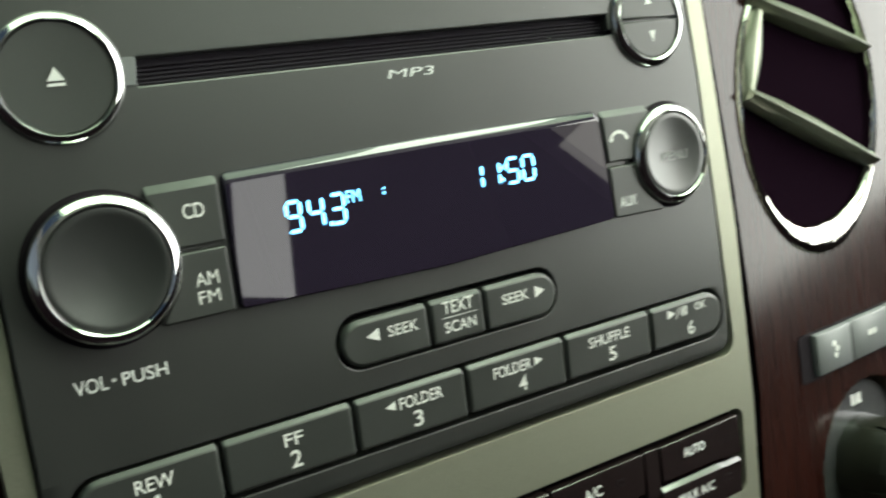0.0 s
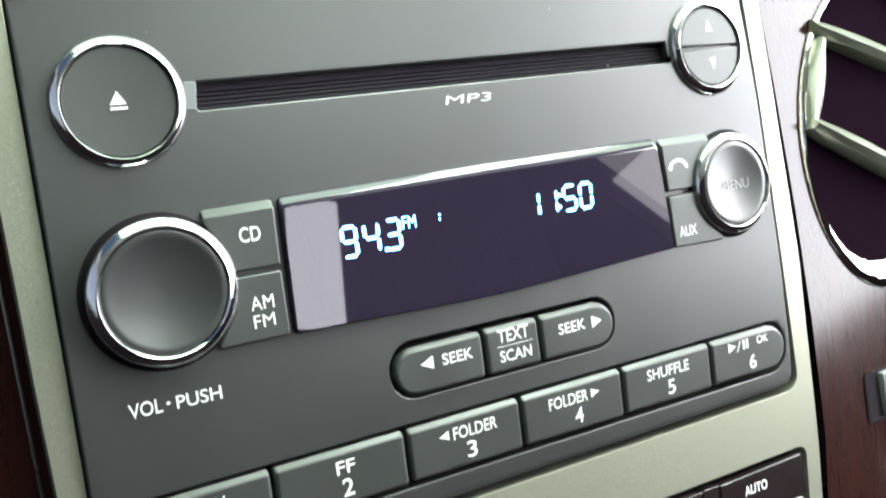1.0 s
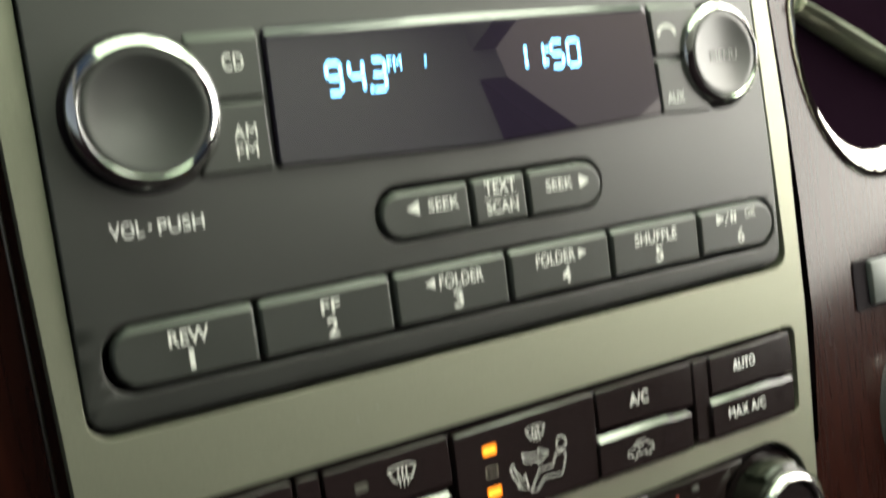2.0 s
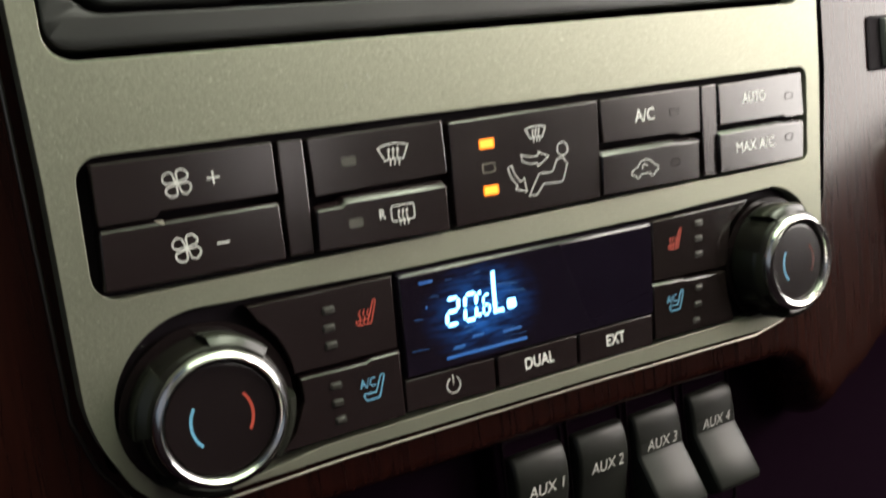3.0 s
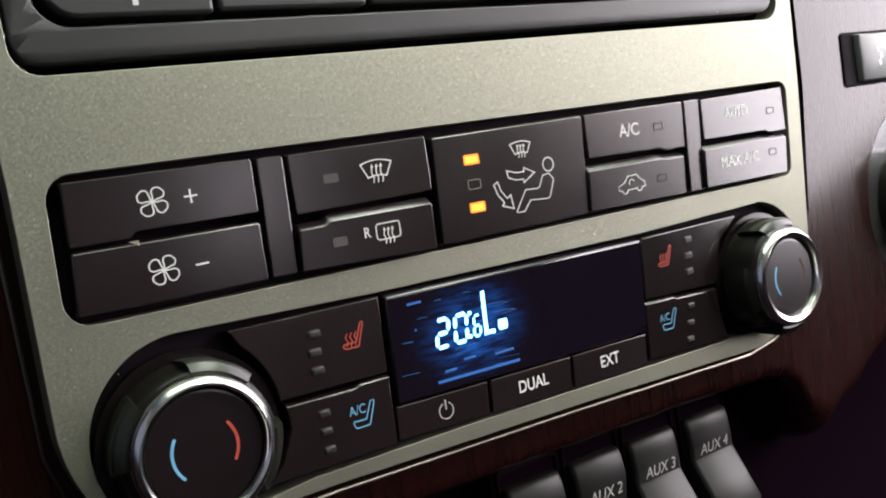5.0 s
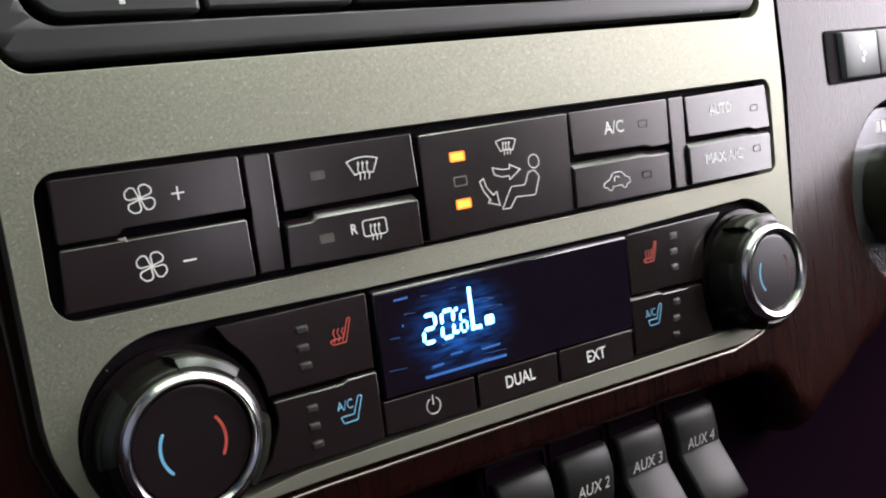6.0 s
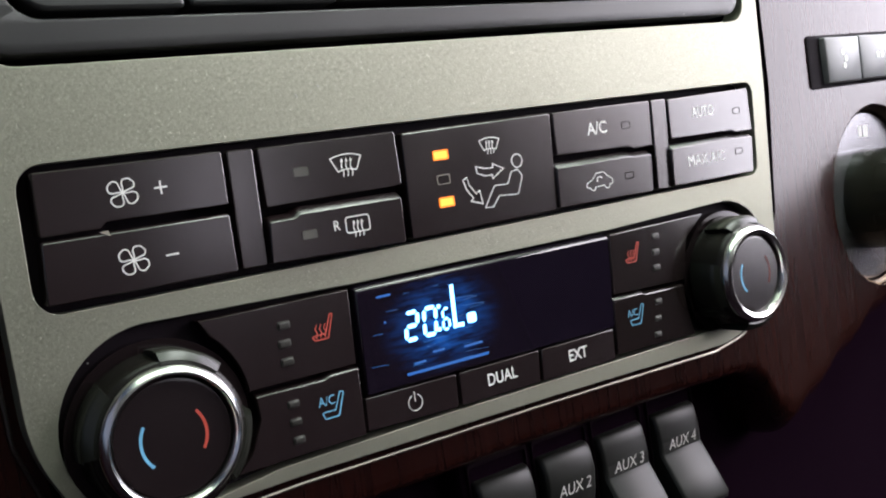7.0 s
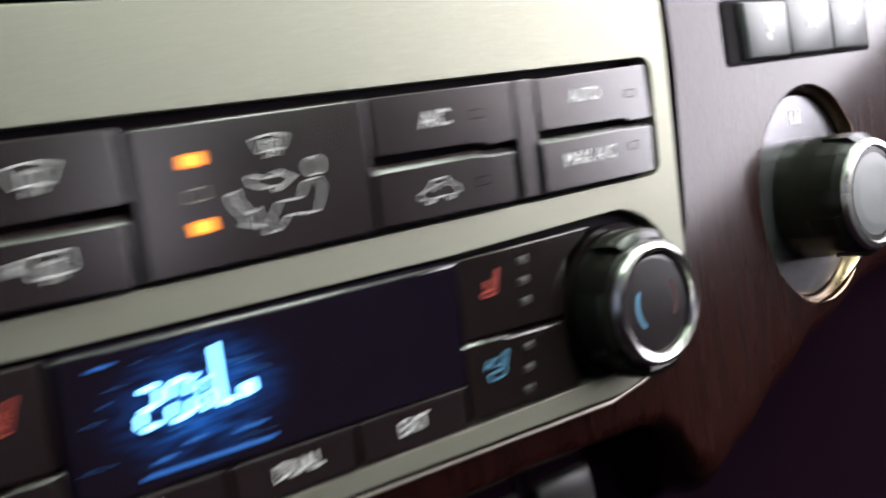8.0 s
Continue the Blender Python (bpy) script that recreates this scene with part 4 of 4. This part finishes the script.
def oval(d):
    return circle(VENT[0], VENT[1], VENT[2] + d, 64, VENT[3] + d)


def wy(k):
    return lambda p: wood_y(p[0]) + k


def foot(d, more):
    return [(p[0], p[1]) for p in (((VENT[0] + (VENT[2] + d - more * w) * math.cos(a)), VENT[1] + (VENT[3] + d - more * w) * math.sin(a))
            for a, w in ((2 * math.pi * k / 64, max(0.0, -math.sin(2 * math.pi * k / 64)) ** 3) for k in range(64)))]


part("ring", loft([(foot(0.4, 0), wy(1)), (foot(0.3, 0), wy(-0.5)), (foot(-0.1, 0.6), wy(-1.1)), (foot(-0.6, 3.0), wy(-1.5)), (foot(-1.1, 6.5), wy(-0.8)), (foot(-1.4, 8.5), wy(1.5)), (foot(-1.7, 9), wy(5))], caps=False), "bright", vent, "chrome ring broad at its foot", 60)
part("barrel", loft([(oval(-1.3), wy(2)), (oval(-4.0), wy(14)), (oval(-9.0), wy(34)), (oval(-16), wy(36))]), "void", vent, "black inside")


def vent_slat(u0, v0, u1, v1, deep, wide, thick):
    bm = bmesh.new()
    d = Vector((u1 - u0, v1 - v0)).normalized()
    n = Vector((-d.y, d.x))
    rows = []
    for t in np.linspace(0, 1, 9):
        p = Vector((u0 + (u1 - u0) * t, v0 + (v1 - v0) * t))
        w = thick * (0.55 + 0.45 * math.sin(math.pi * (0.08 + 0.84 * t)))
        y = wood_y(p.x) + deep
        prof = [(-0.9, 0.15), (-0.5, -0.4), (0.0, -0.6), (0.5, -0.3), (0.9, 0.2), (1.0, 1.0), (-1.0, 1.0)]
        rows.append([bm.verts.new((p.x + n.x * a * w, y + b * wide, p.y + n.y * a * w + b * 1.0)) for a, b in prof])
    for a, b in zip(rows, rows[1:]):
        for k in range(7):
            bm.faces.new((a[k - 1], a[k], b[k], b[k - 1]))
    bm.faces.new(rows[0])
    bm.faces.new(rows[-1])
    return bm


part("slat", vent_slat(127.6, 98.2, 192.4, 69.6, -0.5, 7, 4.6), "vent", vent, "silver slat")
part("slat", vent_slat(134.0, 126.4, 195.2, 108, 0.5, 7, 4.6), "vent", vent, "silver slat")
rib = bmesh.new()
rows = []
for t in np.linspace(0, 1, 11):
    a = radians(175 - 38 * t)
    w = 3.9 * (0.35 + 0.65 * math.sin(math.pi * (0.1 + 0.75 * t)))
    c, h = math.cos(a), math.sin(a)
    rows.append([rib.verts.new((VENT[0] + (VENT[2] - 2.2 - w + k * w) * c, wood_y(VENT[0] + VENT[2] * c) - 0.4 - 1.6 * math.cos(k * 1.4) + (3 if abs(k) == 1 else 0),
                                VENT[1] + (VENT[3] - 2.2 - w + k * w) * h)) for k in (-1, -0.98, -0.6, -0.2, 0.2, 0.6, 0.98, 1)])
for a, b in zip(rows, rows[1:]):
    for k in range(7):
        rib.faces.new((a[k], a[k + 1], b[k + 1], b[k]))
part("side_rib", rib, "vent", vent, "rounded silver side rib", 60)

bank = thing("switch_bank", 175, 11, "row of pale grey push switches set into the wood", "switch bank")
part("housing", loft([(box(*SWITCH, 1.5), wy(-0.4)), (offset(box(*SWITCH, 1.5), 0.9), wy(-0.6)), (offset(box(*SWITCH, 1.5), 1.0), wy(5)), (offset(box(*SWITCH, 1.5), 3), wy(5.2))]), "gap", bank)
for k, (u0, u1) in enumerate(((148.6, 168.2), (169.0, 192.0), (192.8, 214.4))):
    poly = rounded([(u0 - 0.4, 4.2), (u1, 4.0), (u1, 18.0), (u0 - 1.0, 18.2)], 0.6, 3)
    b = part("push_switch", loft([(poly, wy(4)), (poly, wy(-1.2)), (offset(poly, 0.3), wy(-1.9)), (offset(poly, 0.9), wy(-2.2))]), "pale", bank)
    c = (u0 + u1) / 2
    ic = bmesh.new()
    if k == 0:
        for o in ((-1.0, 13.2), (0.6, 11.2), (-0.4, 9.2)):
            loft([(circle(c + o[0], o[1], 1.1, 10), wy(-2.1)), (circle(c + o[0], o[1], 1.0, 10), wy(-2.28))], ic)
    else:
        for o in (-1.2, 1.6):
            q = box(c + o - 1.1, 10.6, c + o + 1.0, 12.6, 0.3, 2)
            loft([(q, wy(-2.1)), (q, wy(-2.28))], ic)
    part("icon", ic, "print", b)

dial4 = thing("rotary_switch", DIAL[0], DIAL[1], "black rotary drive selector knob on a grey round plate", "rotary switch")
DYY = wood_y(DIAL[0])
CD = (DIAL[0], DIAL[1])
part("rim", loft([(circle(*CD, 29.6, 56), wy(0.6)), (circle(*CD, 29.4, 56), wy(0.1)), (circle(*CD, 29.0, 56), wy(0.2)), (circle(*CD, 28.7, 56), wy(0.6)),
                  (circle(*CD, 27.8, 56), wy(4.4)), (circle(*CD, 27.6, 56), wy(5.6))], caps=False), "bronze", dial4, "polished bronze well")
plate = part("plate", loft([(circle(*CD, 27.4, 56), wy(7)), (circle(*CD, 27.3, 56), wy(4.6)), (circle(*CD, 26.9, 56), wy(4.2)), (circle(*CD, 18, 56), wy(4.2))]), "plate", dial4, "glossy grey plate")
mk = bmesh.new()
for q in (box(173.2, -14.0, 175.6, -10.2, 0.3, 2), box(176.4, -14.2, 179.4, -10.4, 0.3, 2)):
    loft([(q, wy(4.2)), (q, wy(4.1))], mk)
part("mark", mk, "print", plate)
KV = DIAL[1] - 1
part("sleeve", lathe(DIAL[0], KV, [(16.6, DYY + 6), (16.4, DYY + 1), (15.9, DYY - 4), (15.4, DYY - 9), (15.0, DYY - 12.5), (14.4, DYY - 14.8), (13.2, DYY - 15.8)], 56), "grip", dial4)
for k in range(6):
    a = radians(30 + 60 * k)
    g = bmesh.new()
    ring = [[g.verts.new((DIAL[0] + r * math.cos(a + t), y, KV + r * math.sin(a + t))) for t in np.linspace(-0.3, 0.3, 7)]
            for r, y in ((15.0, DYY - 5.0), (16.3, DYY - 6.2), (16.0, DYY - 13.0), (14.4, DYY - 14.8))]
    for p, q in zip(ring, ring[1:]):
        for i in range(6):
            g.faces.new((p[i], p[i + 1], q[i + 1], q[i]))
    for i in (0, 6):
        g.faces.new([p[i] for p in ring])
    part("grip", g, "grip", dial4)
part("ring", lathe(DIAL[0], DIAL[1] - 1, [(14.4, DYY - 13.4), (14.4, DYY - 15.2), (14.0, DYY - 16.2), (12.6, DYY - 16.6), (12.2, DYY - 16.0), (12.1, DYY - 13.4)], 56, caps=False), "satin", dial4, "satin chrome ring")
part("cap", lathe(DIAL[0], DIAL[1] - 1, [(11.1, DYY - 13), (11.0, DYY - 15.4), (10.5, DYY - 15.9), (8, DYY - 16.2), (0.5, DYY - 16.4)], 48), "pale", dial4, "pale grey cap")

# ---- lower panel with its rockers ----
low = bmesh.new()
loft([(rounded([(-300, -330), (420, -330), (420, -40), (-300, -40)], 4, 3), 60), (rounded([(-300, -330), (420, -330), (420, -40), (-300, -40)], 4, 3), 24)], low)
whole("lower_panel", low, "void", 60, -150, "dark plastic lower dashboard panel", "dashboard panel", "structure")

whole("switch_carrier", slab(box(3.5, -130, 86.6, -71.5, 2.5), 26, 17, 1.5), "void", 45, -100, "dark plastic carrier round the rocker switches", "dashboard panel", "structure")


def rocker(k, u, on):
    r = thing("rocker_switch", u, -92, "grey-black auxiliary rocker switch" + (", lower half tipped out" if on else ", lower half pushed in"), "rocker switch", "auxiliary switches")
    part("frame", pierced(box(u - 9.3, -116, u + 9.3, -73, 1.2), [box(u - 8.6, -114.5, u + 8.6, -74.4, 1.0)], 18.0, 16.2, 0.4), "dark", r)
    bm = bmesh.new()
    if on:
        prof = [(-78.3, 24), (-78.3, 16.6), (-78.5, 15.8), (-79.1, 15.1), (-80.3, 14.5), (-82.2, 14.1), (-84.6, 13.85), (-86.2, 13.7), (-89.4, 13.7), (-90.4, 13.1), (-96, 9.6), (-102.5, 5.8), (-104.2, 6.2), (-105.4, 8.5), (-107, 24)]
    else:
        prof = [(-77.8, 24), (-77.8, 15.8), (-78.0, 15.0), (-78.6, 14.4), (-79.8, 13.8), (-81.6, 13.3), (-84.0, 12.9), (-86, 13.0), (-90, 13.6), (-92, 14.2), (-98, 15.4), (-104, 16.0), (-108, 16.2), (-109.5, 17), (-110, 24)]
    rows = []
    for du, ins in ((-8.2, 0.9), (-7.8, 0.25), (-7.2, 0.0), (7.2, 0.0), (7.8, 0.25), (8.2, 0.9)):
        rows.append([bm.verts.new((u + du, y + ins, v - (ins * 0.4 if v > -80 else 0))) for v, y in prof])
    for a, b in zip(rows, rows[1:]):
        for i in range(len(a) - 1):
            bm.faces.new((a[i], a[i + 1], b[i + 1], b[i]))
    bm.faces.new(rows[0])
    bm.faces.new(rows[-1])
    part("paddle", bm, "rocker", r, "", 50)
    y = 13.6 if on else 12.8
    lettering("AUX %d" % k, u - 5.2, -88.7, u + 5.6, -85.8, y, "rocker_print", r, 0.2, 0.0)
    return r


for k, u in enumerate((14.9, 34.9, 55.0, 75.9)):
    rocker(k + 1, u, k >= 2)


# ---- the cabin that closes the place ----
def slab_world(name, x0, y0, z0, x1, y1, z1, mat, label):
    bm = bmesh.new()
    bmesh.ops.create_cube(bm, size=1)
    for p in bm.verts:
        p.co = (x0 + (p.co.x + 0.5) * (x1 - x0), y0 + (p.co.y + 0.5) * (y1 - y0), z0 + (p.co.z + 0.5) * (z1 - z0))
    me = bpy.data.meshes.new(name)
    bm.to_mesh(me)
    bm.free()
    me.materials.append(M[mat])
    return tagged(new(name, me), label, name.split("_")[0], "", "structure")


slab_world("floor", -0.86, -1.1, 0.36, 0.86, 0.9, 0.42, "dark", "dark carpeted cabin floor")
# roof lining, with an opening added for the fill lamp
slab_world("ceiling", -0.86, -0.70, 1.84, 0.86, -0.19, 1.9, "cloth", "grey cloth cabin roof lining")
slab_world("ceiling_rear", -0.86, -1.1, 1.84, 0.86, -0.98, 1.9, "cloth", "grey cloth lining behind the added roof opening")
for x0, x1 in ((-0.86, 0.22), (0.72, 0.86)):
    slab_world("ceiling_side", x0, -0.98, 1.84, x1, -0.70, 1.9, "cloth", "grey cloth lining beside the added roof opening")
for s, n in ((-1, "wall_west"), (1, "wall_east")):
    a, b = sorted((s * 0.81, s * 0.86))
    slab_world(n, a, -1.1, 0.42, b, 0.9, 1.08, "dark", "dark door panel below the side window")
    slab_world(n + "_rail", a, -1.1, 1.77, b, 0.9, 1.9, "cloth", "grey lining above the side window")
    pillar = slab_world(n + "_pillar", a - 0.01, -1.1, 1.08, b, -1.06, 1.77, "dark", "dark slanted door pillar")
    for p in pillar.data.vertices:
        if p.co.y > -1.08 and p.co.z < 1.4:
            p.co.y = -0.60
    slab_world(n + "_corner", a, 0.22, 1.08, b, 0.9, 1.77, "dark", "dark windscreen pillar")
slab_world("wall_south", -0.86, -1.1, 0.42, 0.86, -1.02, 1.37, "dark", "dark lining below the rear window")
slab_world("wall_south_rail", 0.33, -1.1, 1.58, 0.86, -1.02, 1.84, "cloth", "grey lining above the rear window")
# unseen; split from the cloth rail and darkened to dim the radio face's left
slab_world("wall_south_top", -0.86, -1.1, 1.58, 0.33, -1.02, 1.84, "dark", "unseen rear wall top, darkened to dim reflections")
slab_world("wall_south_left", -0.86, -1.1, 1.37, 0.380, -1.02, 1.58, "dark", "dark lined rear wall of the cabin")
slab_world("wall_south_right", 0.396, -1.1, 1.37, 0.86, -1.02, 1.58, "dark", "dark lined rear pillar")
slab_world("dashboard", -0.81, 0.1, 0.42, 0.81, 0.9, 1.18, "dark", "dark padded dashboard top")


# ---- dust on the faces ----
dust = bmesh.new()
for k in range(90):
    u, v = random.uniform(-84, 100), random.uniform(-55, 140)
    on_radio = v > 27
    y = -0.95 if on_radio else -0.1
    w = random.uniform(0.04, 0.10)
    a = random.uniform(0, math.pi)
    l = w * random.choice((1, 1, 1, 2.5, 4))
    c, t = math.cos(a), math.sin(a)
    patch([(u + c * l - t * w, v + t * l + c * w), (u - c * l - t * w, v - t * l + c * w), (u - c * l + t * w, v - t * l - c * w), (u + c * l + t * w, v + t * l - c * w)], y - 0.03, dust, 0.03)
whole("dust", dust, "dust", 10, 40, "fine pale dust and lint on the panel faces", "dust", "stuff")
